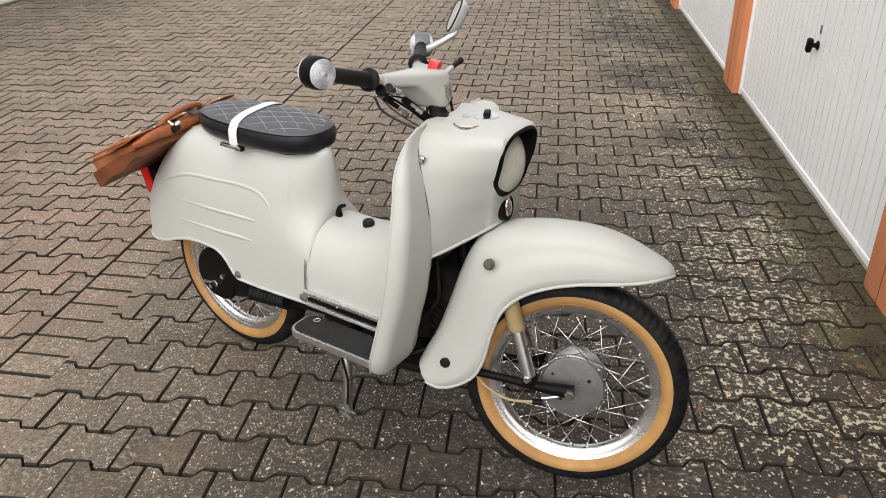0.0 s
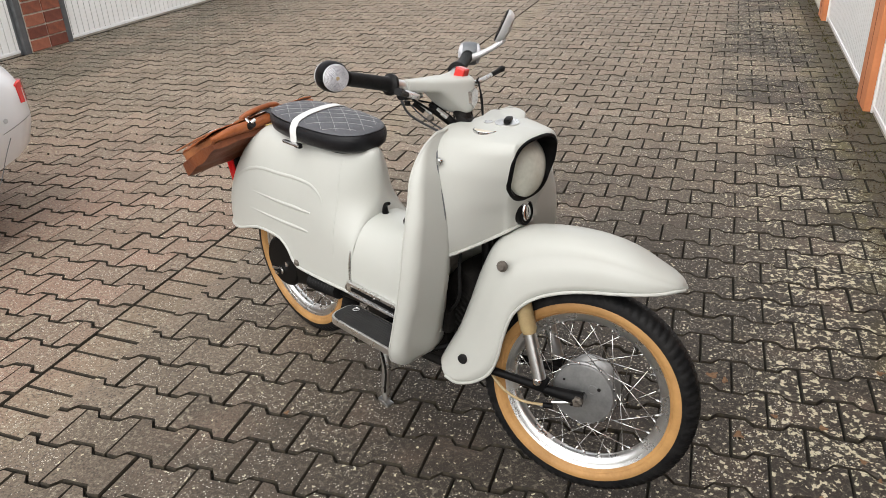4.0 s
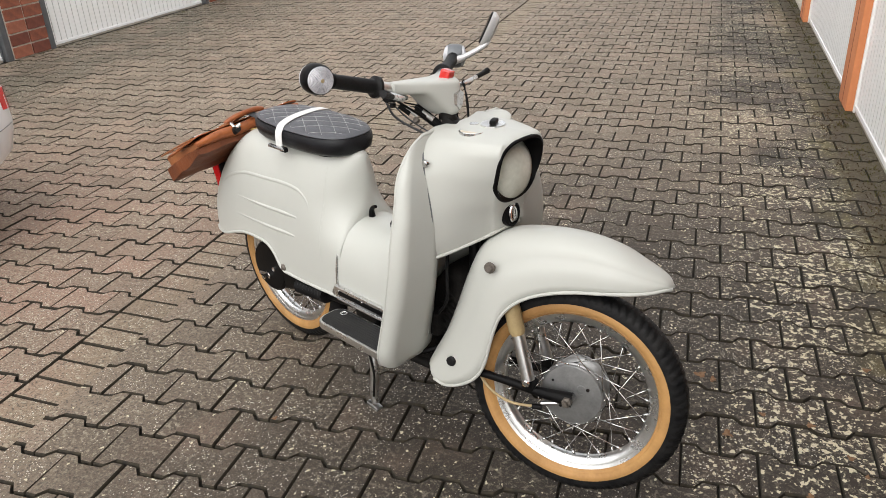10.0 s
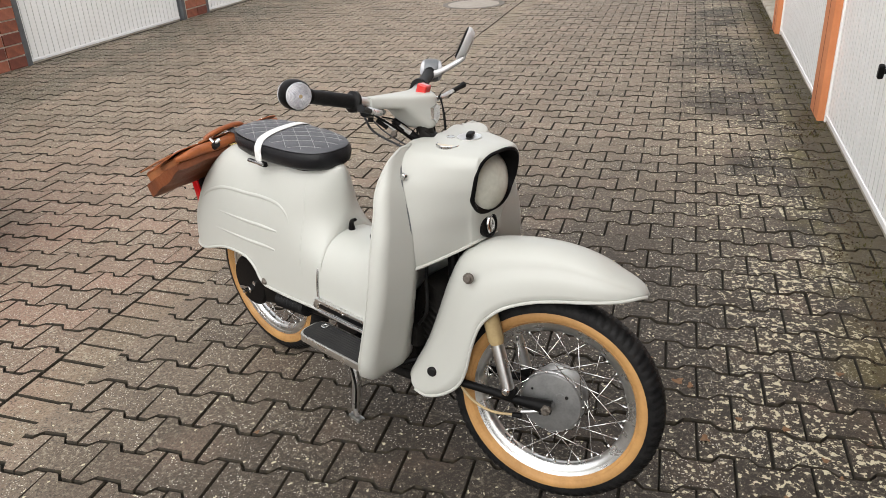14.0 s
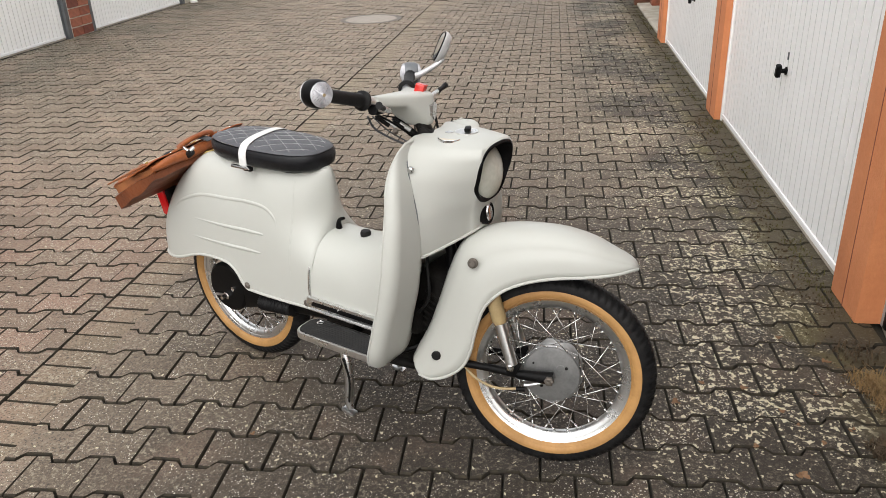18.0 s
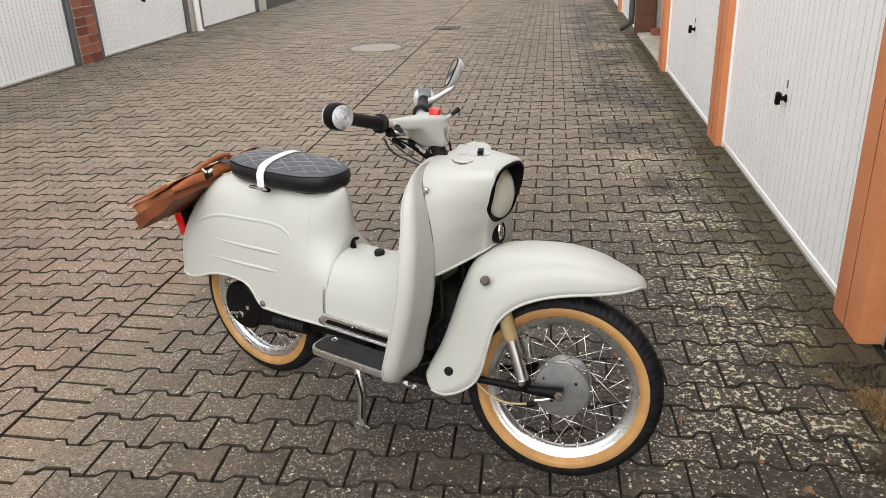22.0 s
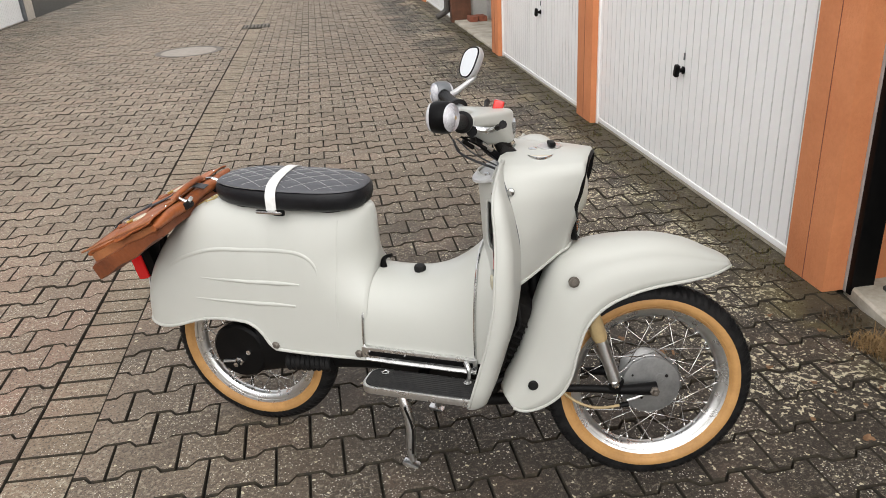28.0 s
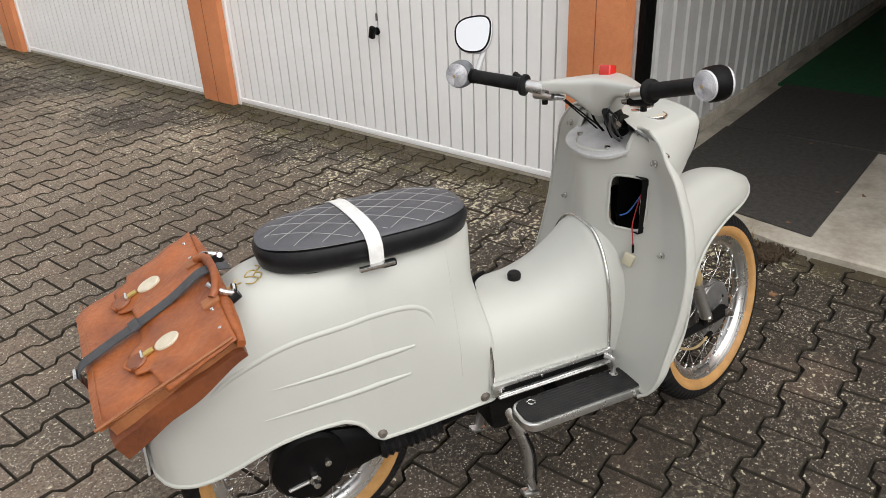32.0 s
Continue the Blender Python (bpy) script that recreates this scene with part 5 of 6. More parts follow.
for s in (-1, 1):
    g0, g1 = Vector((0.717, s * 0.135, 1.026)), Vector((0.672, s * 0.302, 1.056))
    d = (g1 - g0).normalized()
    grip = part("handlebar_grip", tube([g0 + d * 0.03, g0 + d * 0.034, g0 + d * 0.042, g0 + d * 0.046, g0 + d * 0.05, g1 - d * 0.01, g1], [0.016, 0.025, 0.025, 0.0185, 0.0165, 0.016, 0.017], 20), RUBBER, moped, "black rubber grip", turn=STEER)
    part("bar_tube", tube([g0 - d * 0.03, g1 + d * 0.02], 0.011, 12), CHROME, grip, turn=STEER)
    perch = part("lever_clamp", tube([g0 - d * 0.012, g0 + d * 0.03], 0.0145, 14), ALU, grip, "silver lever clamp", turn=STEER)
    root = g0 + Vector((0.012, s * 0.012, -0.012))
    tip = Vector((LEVER_TIP.x, s * abs(LEVER_TIP.y), LEVER_TIP.z))
    lev = [root, root + Vector((0.04, s * 0.006, -0.004)), root.lerp(tip, 0.55) + Vector((0.018, 0, -0.004)), root.lerp(tip, 0.85) + Vector((0.006, 0, -0.002)), tip]
    part("hand_lever", tube(lev[:-1], [0.008, 0.007, 0.006, 0.0055], 8, curve=5), ALU, grip, "silver hand lever", turn=STEER)
    part("lever_tip", tube([lev[2].lerp(lev[3], 0.15), lev[3], lev[4]], [0.0066, 0.0068, 0.009], 8, curve=5), RUBBER, grip, "black lever tip", turn=STEER)
    clamp = part("switch_block", tube([g0 + Vector((0.014, s * -0.03, -0.022)), g0 + Vector((0.012, s * 0.022, -0.016))], [0.010, 0.013], 12), BLACK if s < 0 else ALU, grip, turn=STEER)
    part("cable_thimble", tube([g0 + Vector((0.016, s * -0.034, -0.023)), g0 + Vector((0.022, s * -0.055, -0.026))], [0.008, 0.0055], 10), CHROME, clamp, turn=STEER)
    part("perch_screw", lathe([(0.007, 0), (0.007, 0.01), (0.0005, 0.011)], Matrix.Translation(g0 + Vector((0.016, 0, -0.032))) @ pose(0, 0, 0, 180), 8), GRIME, clamp, turn=STEER)
    e = g1 + d * 0.036
    turned = Matrix.Translation(e) @ pose(0, 0, 0, 0, 90, 24 * s)
    # the left body's grey stands in for a reflection on its dark housing
    ind = part("indicator", lathe([(0.019, -0.020), (0.0295, -0.020), (0.0322, -0.014), (0.033, 0.0), (0.0322, 0.014), (0.0295, 0.020), (0.019, 0.020)], turned, 36), BLACK if s < 0 else STEELGREY, grip, "black bar-end indicator", turn=STEER)
    for f, swing in ((1, 32), (-1, 16)):
        face = Matrix.Translation(e) @ pose(0, 0, 0, 0, 90 * f, swing * s) @ pose(0, 0, 0.0135)
        part("indicator_lens", lathe([(0.0290, 0.0), (0.0288, 0.009)] + [(0.0283 * (1 - k / 22) + 0.0005, 0.0095 + 0.008 * (1 - (1 - k / 22) ** 2) + (0.0013 if k % 2 else 0)) for k in range(23)], face, 36), CLEAR, ind, "clear ribbed lens", turn=STEER)
        part("bulb_spot", lathe([(0.0045, 0.0), (0.004, 0.0008), (0.0004, 0.001)], face @ pose(0, 0, 0.0178), 12), TANTUBE, ind, "ochre bulb tip", turn=STEER)
    part("indicator_neck", tube([g1 - d * 0.004, g1 + d * 0.012], 0.0175, 14), BLACK, ind, turn=STEER)
# mirror on the left bar end
mc = Vector((0.748, 0.367, 1.142))
mirror_stem = part("mirror_stem", tube([(0.678, 0.3, 1.052), (0.7, 0.315, 1.062), (0.735, 0.335, 1.085), (0.758, 0.345, 1.105), (0.752, 0.352, 1.122)], [0.012, 0.009, 0.0075, 0.0075, 0.006], 10, curve=5), SILVER, moped, "silver mirror arm", turn=STEER)
MIR = Matrix.Translation(mc) @ Vector((-0.86, -0.38, 0.38)).to_track_quat("Z", "Y").to_matrix().to_4x4()


def mirror_ring(grow, depth):
    out = []
    for i in range(40):
        a = 2 * math.pi * i / 40
        x, y = (0.05 + grow) * power(math.cos(a), 2 / 2.7), (0.047 + grow) * power(math.sin(a), 2 / 2.7)
        x *= 1 + 0.14 * math.sin(a)
        y *= 1 + 0.12 * math.cos(a)
        out.append(MIR @ Vector((x, y, depth)))
    return out


shell = part("mirror_shell", rings([mirror_ring(-0.03, -0.022), mirror_ring(-0.008, -0.016), mirror_ring(0.0, -0.004), mirror_ring(0.0, 0.004), mirror_ring(-0.004, 0.006)]), SILVER, mirror_stem, "silver mirror housing", turn=STEER)
part("mirror_glass", rings([mirror_ring(-0.005, 0.004), mirror_ring(-0.005, 0.0072)]), MIRROR, mirror_stem, "mirror glass", turn=STEER)
part("mirror_rim", tube([*mirror_ring(-0.0035, 0.006), mirror_ring(-0.0035, 0.006)[0]], 0.0026, 6), BLACK, mirror_stem, turn=STEER)
# steering stem and cables
part("steering_stem", tube([(0.79, 0, 1.0), (0.845, 0, 0.885)], 0.02, 14), GRIME, moped, "black steering stem", turn=STEER)
part("stem_clamp", rbox((0.04, 0.045, 0.035), pose(0.822, 0, 0.935, 0, 25), 0.008), GRIME, moped, turn=STEER)
CABLES = (
    ((0.735, -0.115, 1.0), (0.78, -0.085, 0.965), (0.835, -0.02, 0.89)), ((0.728, -0.128, 0.998), (0.765, -0.10, 0.952), (0.842, -0.035, 0.887)),
    ((0.74, -0.10, 0.995), (0.775, -0.065, 0.975), (0.828, -0.01, 0.893)), ((0.722, -0.14, 1.0), (0.74, -0.118, 0.955), (0.83, -0.04, 0.888)),
    ((0.73, 0.12, 1.0), (0.775, 0.09, 0.955), (0.84, 0.02, 0.89)), 
    ((0.725, 0.13, 1.0), (0.76, 0.10, 0.965), (0.83, 0.035, 0.89)), ((0.79, 0.03, 0.97), (0.80, 0.025, 0.93), (0.835, 0.015, 0.885)),
    ((0.79, -0.03, 0.97), (0.795, -0.03, 0.93), (0.825, -0.02, 0.885)),
)
for i, (p0, mid, p1) in enumerate(CABLES):
    part("control_cable", tube([p0, mid, p1], 0.002 if i % 3 else 0.003, 8, curve=8), STRAPB if i in (1, 3) else GRIME if i % 2 else BLACK, moped)
for i in range(4):
    part("cable_adjuster", tube([(0.738 + i * 0.012, -0.115 + i * 0.014, 0.99 - i * 0.006), (0.76 + i * 0.012, -0.10 + i * 0.014, 0.97 - i * 0.006)], 0.006, 8), ALU if i % 2 else GRIME, moped)
part("cable_nut", lathe([(0.008, -0.005), (0.008, 0.005), (0.0005, 0.006)], pose(0.775, -0.095, 0.955, 40, 20), 6), IRON, moped, smooth=False)
part("loom_sleeve", tube([(0.755, -0.075, 0.985), (0.79, -0.05, 0.945), (0.835, -0.015, 0.9)], [0.008, 0.011, 0.009], 10, curve=6), RUBBER, moped, "black loom sleeve")

# tail: lamp, plate, rack
tail = part("tail_lamp", rbox((0.046, 0.094, 0.110), pose(-0.352, 0, 0.538, 0, -14), 0.012), REDGLASS, moped, "red tail lamp")
part("lamp_housing", rbox((0.045, 0.08, 0.09), pose(-0.318, 0, 0.54, 0, -14), 0.008), BLACK, tail)
num = part("number_plate", rbox((0.004, 0.09, 0.12), pose(-0.323, 0, 0.435, 0, 3), 0.0015), STITCH, moped, "small white number plate")
part("plate_edge", rbox((0.005, 0.004, 0.118), pose(-0.323, -0.0455, 0.435, 0, 3), 0.001), GREYPLATE, num)
for i in range(3):
    part("plate_bar", rbox((0.002, 0.07, 0.018), pose(-0.326, 0, 0.465 - i * 0.03, 0, 3), 0.0005), WIRE_BLUE, num)
RACK_A, RACK_B = Vector((-0.085, 0, 0.775)), Vector((-0.36, 0, 0.60))
rack = part("luggage_rack", tube([(-0.085, -0.085, 0.772), (-0.2, -0.085, 0.712), (-0.33, -0.085, 0.63), (-0.345, 0, 0.622), (-0.33, 0.085, 0.63), (-0.2, 0.085, 0.712), (-0.085, 0.085, 0.772)], 0.006, 8, curve=4), CHROME, moped, "chrome luggage rack")
for s in (-1, 1):
    part("rack_end", tube([(-0.118, s * 0.085, 0.752), (-0.085, s * 0.085, 0.772)], 0.012, 12), RUBBER, rack)
    part("rack_clip", tube([(-0.135, s * 0.06, 0.79), (-0.12, s * 0.085, 0.785), (-0.095, s * 0.088, 0.775), (-0.09, s * 0.07, 0.782)], 0.006, 8, curve=4), CHROME, rack)
for i in range(3):
    part("rack_bar", tube([(-0.14 - i * 0.07, -0.085, 0.742 - i * 0.042), (-0.14 - i * 0.07, 0.085, 0.742 - i * 0.042)], 0.005, 8), CHROME, rack)
part("rack_stay", tube([(-0.26, 0, 0.675), (-0.28, 0, 0.58)], 0.012, 8), BLACK, rack)
for pts in (
    [(-0.075, -0.045), (-0.062, -0.058), (-0.05, -0.045), (-0.06, -0.03), (-0.072, -0.018), (-0.06, -0.006), (-0.048, -0.016), (-0.056, -0.03)],
    [(-0.046, -0.05), (-0.04, -0.034), (-0.048, -0.02), (-0.038, -0.008), (-0.044, 0.004)],
    [(-0.082, -0.03), (-0.096, -0.024), (-0.112, -0.02), (-0.098, -0.014), (-0.086, -0.01)],
    [(-0.09, -0.036), (-0.104, -0.03), (-0.118, -0.026)],
):
    part("tail_script", tube([(x + 0.012, y, table(x + 0.012, SHELL)[0] + 0.0004) for x, y in pts], 0.0015, 6, curve=6), GOLD, body, "gold flourish")

# ---- the leather satchel strapped on the rack ----
BAG = BIKE @ pose(-0.256, -0.022, 0.722, 4.4, -23.4, 0)    # local x runs up the slope, y across, z out of the front face
bag = base("satchel", BAG, "worn cognac leather satchel strapped on the luggage rack", "bag")


def bag_layer(z0, z1, z2, z3, x0, x1, y0, y1, soft=0.01, waves=0.0):
    """A soft leather slab: upper face z1 at the top end and z3 at the bottom end, lower face z0 and z2."""
    bm = bmesh.new()
    rows = []
    for k in range(17):
        t = k / 16
        x = x1 + (x0 - x1) * t
        lo, hi = z0 + (z2 - z0) * t, z1 + (z3 - z1) * t
        row = []
        for i in range(21):
            y = y0 + (y1 - y0) * i / 20
            row.append((x, y, hi + waves * noise.noise(Vector((x * 14, y * 14, 1.3))) - 0.006 * (1 if i in (0, 20) else 0) - 0.005 * (1 if k in (0, 16) else 0)))
        for i in range(20, -1, -1):
            y = y0 + (y1 - y0) * i / 20
            row.append((x, y, lo + waves * noise.noise(Vector((x * 14, y * 14, 7.7))) + 0.004 * (1 if i in (0, 20) else 0)))
        rows.append(row)
    return rings(rows, True, True, bm)


bag_front = part("front_compartment", bag_layer(-0.02, 0.0, -0.026, 0.0, -0.142, 0.138, -0.186, 0.186, waves=0.005), LEATHER, bag, "cognac leather front compartment")
part("rear_compartment", bag_layer(-0.054, -0.026, -0.098, -0.036, -0.138, 0.138, -0.205, 0.205, waves=0.008), LEATHER_SIDE, bag, "darker worn rear compartment")
for s in (-1, 1):
    fold = [[(x, s * (0.193 - 0.012 * (k % 2)), z) for x in np.linspace(-0.125, 0.13, 9)] for k, z in enumerate((-0.012, -0.024, -0.036, -0.05))]
    part("gusset", rings([[(x, y, z - 0.05 * (0.13 - x) * 0.6 * (k / 3)) for x, y, z in r] for k, r in enumerate(fold)], False, False), LEATHER_IN, bag, "folded darker leather gusset")
part("inner_lining", bag_layer(-0.045, -0.006, -0.085, -0.008, -0.124, 0.132, -0.193, 0.193, waves=0.006), LEATHER_IN, bag)
flap_out = [(0.142, -0.208), (0.142, 0.208), (-0.01, 0.208), (-0.016, 0.155), (-0.045, 0.14), (-0.05, 0.075), (-0.02, 0.055), (-0.012, 0.0), (-0.02, -0.055), (-0.05, -0.075), (-0.045, -0.14), (-0.016, -0.155), (-0.004, -0.208)]
flap_edge = sorted((y, x) for x, y in flap_out[2:])
bm_rows = []
for y in np.linspace(-0.21, 0.21, 61):
    low = float(np.interp(y, [p[0] for p in flap_edge], [p[1] for p in flap_edge]))
    row = []
    for k in range(25):
        x = 0.142 + (low - 0.142) * k / 24
        curl = max(0, abs(y) - 0.17) / 0.04
        z = 0.0045 + 0.006 * noise.noise(Vector((x * 16, y * 16, 3.1))) * min(1, k / 6) - 0.016 * curl**2 * (0.4 + 0.6 * k / 24)
        z += 0.010 * max(0, k / 24 - 0.55) * max(0, noise.noise(Vector((2.2, y * 22, 0.4))) + 0.25)
        row.append((x, y, max(z, 0.0012 if curl < 0.05 else -0.02)))
    bm_rows.append(row)
flap_plain = rings(bm_rows, False, False)
flap = part("flap", flap_plain, LEATHER, bag, "scuffed leather flap")
sol = flap.modifiers.new("thickness", "SOLIDIFY")
sol.thickness, sol.offset = 0.0035, 1
part("top_fold", tube([(0.142, y, -0.016 + 0.002 * math.sin(y * 40)) for y in np.linspace(-0.206, 0.206, 24)], [0.008, 0.016, 0.018, 0.018, 0.018, 0.016, 0.008], 12), LEATHER, bag)
part("edge_seam", tube([(0.138, -0.205, 0.004), (0.0, -0.206, 0.004), (-0.14, -0.203, 0.001)], 0.003, 6), LEATHER_IN, bag)
part("lower_seam", tube([(-0.125, y, 0.0015) for y in np.linspace(-0.195, 0.195, 12)], 0.0012, 5), LEATHER_IN, bag)
for y in (-0.108, 0.1):
    tongue = part("tongue", slab([(-0.036 + 0.022 * math.cos(a), y + 0.02 * math.sin(a)) for a in np.linspace(0, 2 * math.pi, 24, endpoint=False)], 0.002, 0.0125, 0.003), LEATHER_DARK, bag, "dark leather closing tongue")
    part("tongue_fold", tube([(-0.050, y - 0.016, 0.011), (-0.058, y, 0.013), (-0.050, y + 0.016, 0.011)], [0.002, 0.003, 0.002], 8, curve=5), LEATHER, tongue)
    part("clasp_plate", slab([(0.028 + 0.025 * math.cos(a), y + 0.018 * math.sin(a)) for a in np.linspace(0, 2 * math.pi, 24, endpoint=False)], 0.006, 0.0135, 0.002), IVORY, bag, "worn cream clasp plate")
    lock = part("clasp_lock", rbox((0.022, 0.011, 0.006), pose(-0.010, y, 0.0125), 0.002), GOLD, bag, "brass clasp lock")
    part("clasp_bar", rbox((0.005, 0.022, 0.008), pose(-0.021, y, 0.0145), 0.002), ALU, lock)
strap_pts = [(0.185, 0.02, -0.008), (0.16, 0.018, 0.008), (0.13, 0.012, 0.019), (0.06, 0.0, 0.0125), (-0.02, -0.01, 0.0125), (-0.1, -0.014, 0.011), (-0.142, -0.016, 0.007), (-0.156, -0.016, -0.012), (-0.156, -0.016, -0.05)]
sp = smooth_path(strap_pts, 5)
rows = []
for k, q in enumerate(sp):
    d = (sp[min(k + 1, len(sp) - 1)] - sp[max(k - 1, 0)]).normalized()
    nrm = d.cross(Vector((0, 1, 0))).normalized() * -1
    rows.append([q + Vector((0, w, 0)) + nrm * h for w, h in ((-0.0135, 0), (0.0135, 0), (0.0135, 0.0025), (-0.0135, 0.0025))])
strap = part("strap", rings(rows), STRAPB, bag, "grey webbing strap")
part("buckle", rbox((0.008, 0.034, 0.03), pose(-0.16, -0.016, -0.012), 0.003), CHROME, strap, "metal buckle")
part("strap_keeper", rbox((0.02, 0.034, 0.006), pose(-0.02, -0.01, 0.0155, 0, 0, 8), 0.002), STRAPB, strap)
handle = part("carry_handle", tube([(0.135, -0.075, 0.012), (0.148, -0.062, 0.018), (0.158, -0.035, 0.022), (0.160, 0.0, 0.023), (0.158, 0.035, 0.022), (0.148, 0.062, 0.018), (0.135, 0.075, 0.012)], 0.0085, 10, curve=5), LEATHER, bag, "stitched leather carry handle")
for y in (-0.078, 0.078):
    part("handle_tab", rbox((0.035, 0.026, 0.008), pose(0.128, y, 0.009), 0.003), LEATHER_IN, handle)
for y in (-0.165, -0.1, 0.1, 0.165):
    part("rivet", lathe([(0.0045, 0), (0.0035, 0.003), (0.0005, 0.004)], pose(0.125, y, 0.007), 10), CHROME, bag)


# ---- the parked car beyond the moped's tail ----
CAR = pose(-2.335, 3.08, 0, 0, 0, -4)    # origin at its rear corner on the lane side; y runs to its rear, x across
car = base("car", CAR, "white hatchback parked in the lane with a red tail lamp", "car")


def car_section(y, w, lo, belt, roof_z, roof_w):
    """One slice across the car: flank, shoulder, roof; the lane side at x = 0 when w is full."""
    cx = -0.88
    pts = [(w * 0.93, lo), (w * 0.985, lo + 0.1), (w, lo + (belt - lo) * 0.45), (w * 0.985, lo + (belt - lo) * 0.8), (w * 0.94, belt - 0.02), (w * 0.89, belt + 0.02)]
    pts += [(roof_w + (w * 0.86 - roof_w) * 0.35, belt + (roof_z - belt) * 0.6), (roof_w, roof_z - 0.04), (roof_w * 0.85, roof_z), (roof_w * 0.4, roof_z + 0.015)]
    return [(cx + x, y, z) for x, z in pts] + [(cx - x, y, z) for x, z in reversed(pts)]


CARROWS = [(0.0, 0.60, 0.43, 0.62, 0.64, 0.5), (-0.03, 0.72, 0.40, 0.67, 0.70, 0.6), (-0.10, 0.80, 0.37, 0.71, 0.78, 0.66), (-0.22, 0.85, 0.34, 0.75, 0.90, 0.66), (-0.45, 0.875, 0.30, 0.78, 1.12, 0.62), (-0.8, 0.88, 0.24, 0.8, 1.30, 0.58), (-1.4, 0.88, 0.22, 0.82, 1.38, 0.56), (-2.2, 0.88, 0.22, 0.83, 1.37, 0.56), (-2.8, 0.88, 0.22, 0.83, 1.18, 0.6), (-3.2, 0.875, 0.22, 0.82, 0.9, 0.72), (-3.8, 0.86, 0.24, 0.74, 0.78, 0.7), (-4.1, 0.78, 0.28, 0.62, 0.66, 0.6), (-4.2, 0.6, 0.34, 0.55, 0.57, 0.5)]
part("car_body", rings([car_section(*r) for r in CARROWS]), CARWHITE, car, "white painted body")
bm = bmesh.new()
for s in (0, 1):
    rows = []
    for y, b, t in ((-0.62, 0.84, 1.05), (-0.9, 0.86, 1.24), (-1.5, 0.88, 1.31), (-2.2, 0.88, 1.3), (-2.7, 0.88, 1.12)):
        rows.append([(-0.88 + (1 - 2 * s) * x, y, z) for x, z in ((0.80, b), (0.80, b + 0.01), (0.675, t), (0.67, t - 0.01))])
    rings(rows, True, True, bm)
part("side_window", bm, DARKGLASS, car)
lamp_rows = []
for y, x0, z0, z1 in ((-0.005, -0.26, 0.60, 0.665), (-0.03, -0.175, 0.595, 0.68), (-0.07, -0.115, 0.59, 0.69), (-0.11, -0.085, 0.595, 0.69), (-0.15, -0.066, 0.60, 0.685)):
    lamp_rows.append([(x0 - 0.03, y - 0.01, z0 - 0.02), (x0 + 0.004, y + 0.002, z0 - 0.02), (x0 - 0.004, y + 0.002, z1 - 0.02), (x0 - 0.03, y - 0.01, z1 - 0.02)])
part("tail_light", rings(lamp_rows), REDGLASS, car, "red wrap-around tail lamp")
part("bumper_gap", tube([(-0.012, -0.30, 0.46), (0.003, -0.36, 0.40), (0.0, -0.42, 0.3), (-0.03, -0.44, 0.25)], 0.002, 6, curve=4), STEELGREY, car)
part("bumper_seam", tube([(-0.2, -0.03, 0.5), (-0.08, -0.11, 0.51), (-0.02, -0.25, 0.5), (0.0, -0.34, 0.49)], 0.0016, 6, curve=4), STEELGREY, car)
part("parking_sensor", lathe([(0.012, 0), (0.011, 0.003), (0.0005, 0.003)], pose(-0.012, -0.30, 0.54, 0, 90), 14), GREYPLATE, car)
for y in (-0.88, -3.35):
    for s in (0, 1):
        cx = -0.105 if s == 0 else -1.655
        w = part("car_wheel", lathe([(0.20, -0.1), (0.295, -0.1), (0.31, -0.08), (0.315, 0.0), (0.31, 0.08), (0.295, 0.1), (0.20, 0.1)], pose(cx, y, 0.315, 0, 90), 40), RUBBER, car)
        part("wheel_rim", lathe([(0.2, -0.09), (0.19, 0.09), (0.17, 0.1), (0.06, 0.085), (0.0005, 0.09)], pose(cx, y, 0.315, 0, 90 if s == 0 else -90), 30), ALU, w)
        part("wheel_arch", lathe([(0.33, -0.02), (0.36, -0.02), (0.36, 0.006), (0.33, 0.006)], pose(0.0 if s == 0 else -1.76, y, 0.315, 0, 90), 40, cap=False), GRIME, car)

# ---- dry weeds, leaves and moss along the foot of the garages ----
rng2 = random.Random(11)


def tuft(name, spots, mat, label, tall, wide):
    """Blades of grass round the spots, one mesh."""
    v, f = [], []
    for x, y, count, spread in spots:
        for _ in range(count):
            a, r = rng2.uniform(0, 6.283), spread * rng2.random() ** 0.7
            px, py = x + r * math.cos(a), y + r * math.sin(a)
            h = tall * rng2.uniform(0.3, 1)
            b = rng2.uniform(0, 6.283)
            lean = rng2.uniform(0.3, 1.5) * h
            dx, dy = math.cos(b), math.sin(b)
            w = wide * rng2.uniform(0.6, 1.3)
            k = len(v)
            v += [(px - dy * w, py + dx * w, -0.004), (px + dy * w, py - dx * w, -0.004), (px + dx * lean * 0.4 + dy * w * 0.8, py + dy * lean * 0.4 - dx * w * 0.8, h * 0.65), (px + dx * lean * 0.4 - dy * w * 0.8, py + dy * lean * 0.4 + dx * w * 0.8, h * 0.65), (px + dx * lean, py + dy * lean, h * 0.75)]
            f += [(k, k + 1, k + 2, k + 3), (k + 3, k + 2, k + 4)]
    me = bpy.data.meshes.new(name)
    me.from_pydata(v, [], f)
    me.materials.append(mat)
    ob = new(name, me)
    ob.matrix_world = YARD
    return tagged(ob, label, "weeds", kind="stuff")


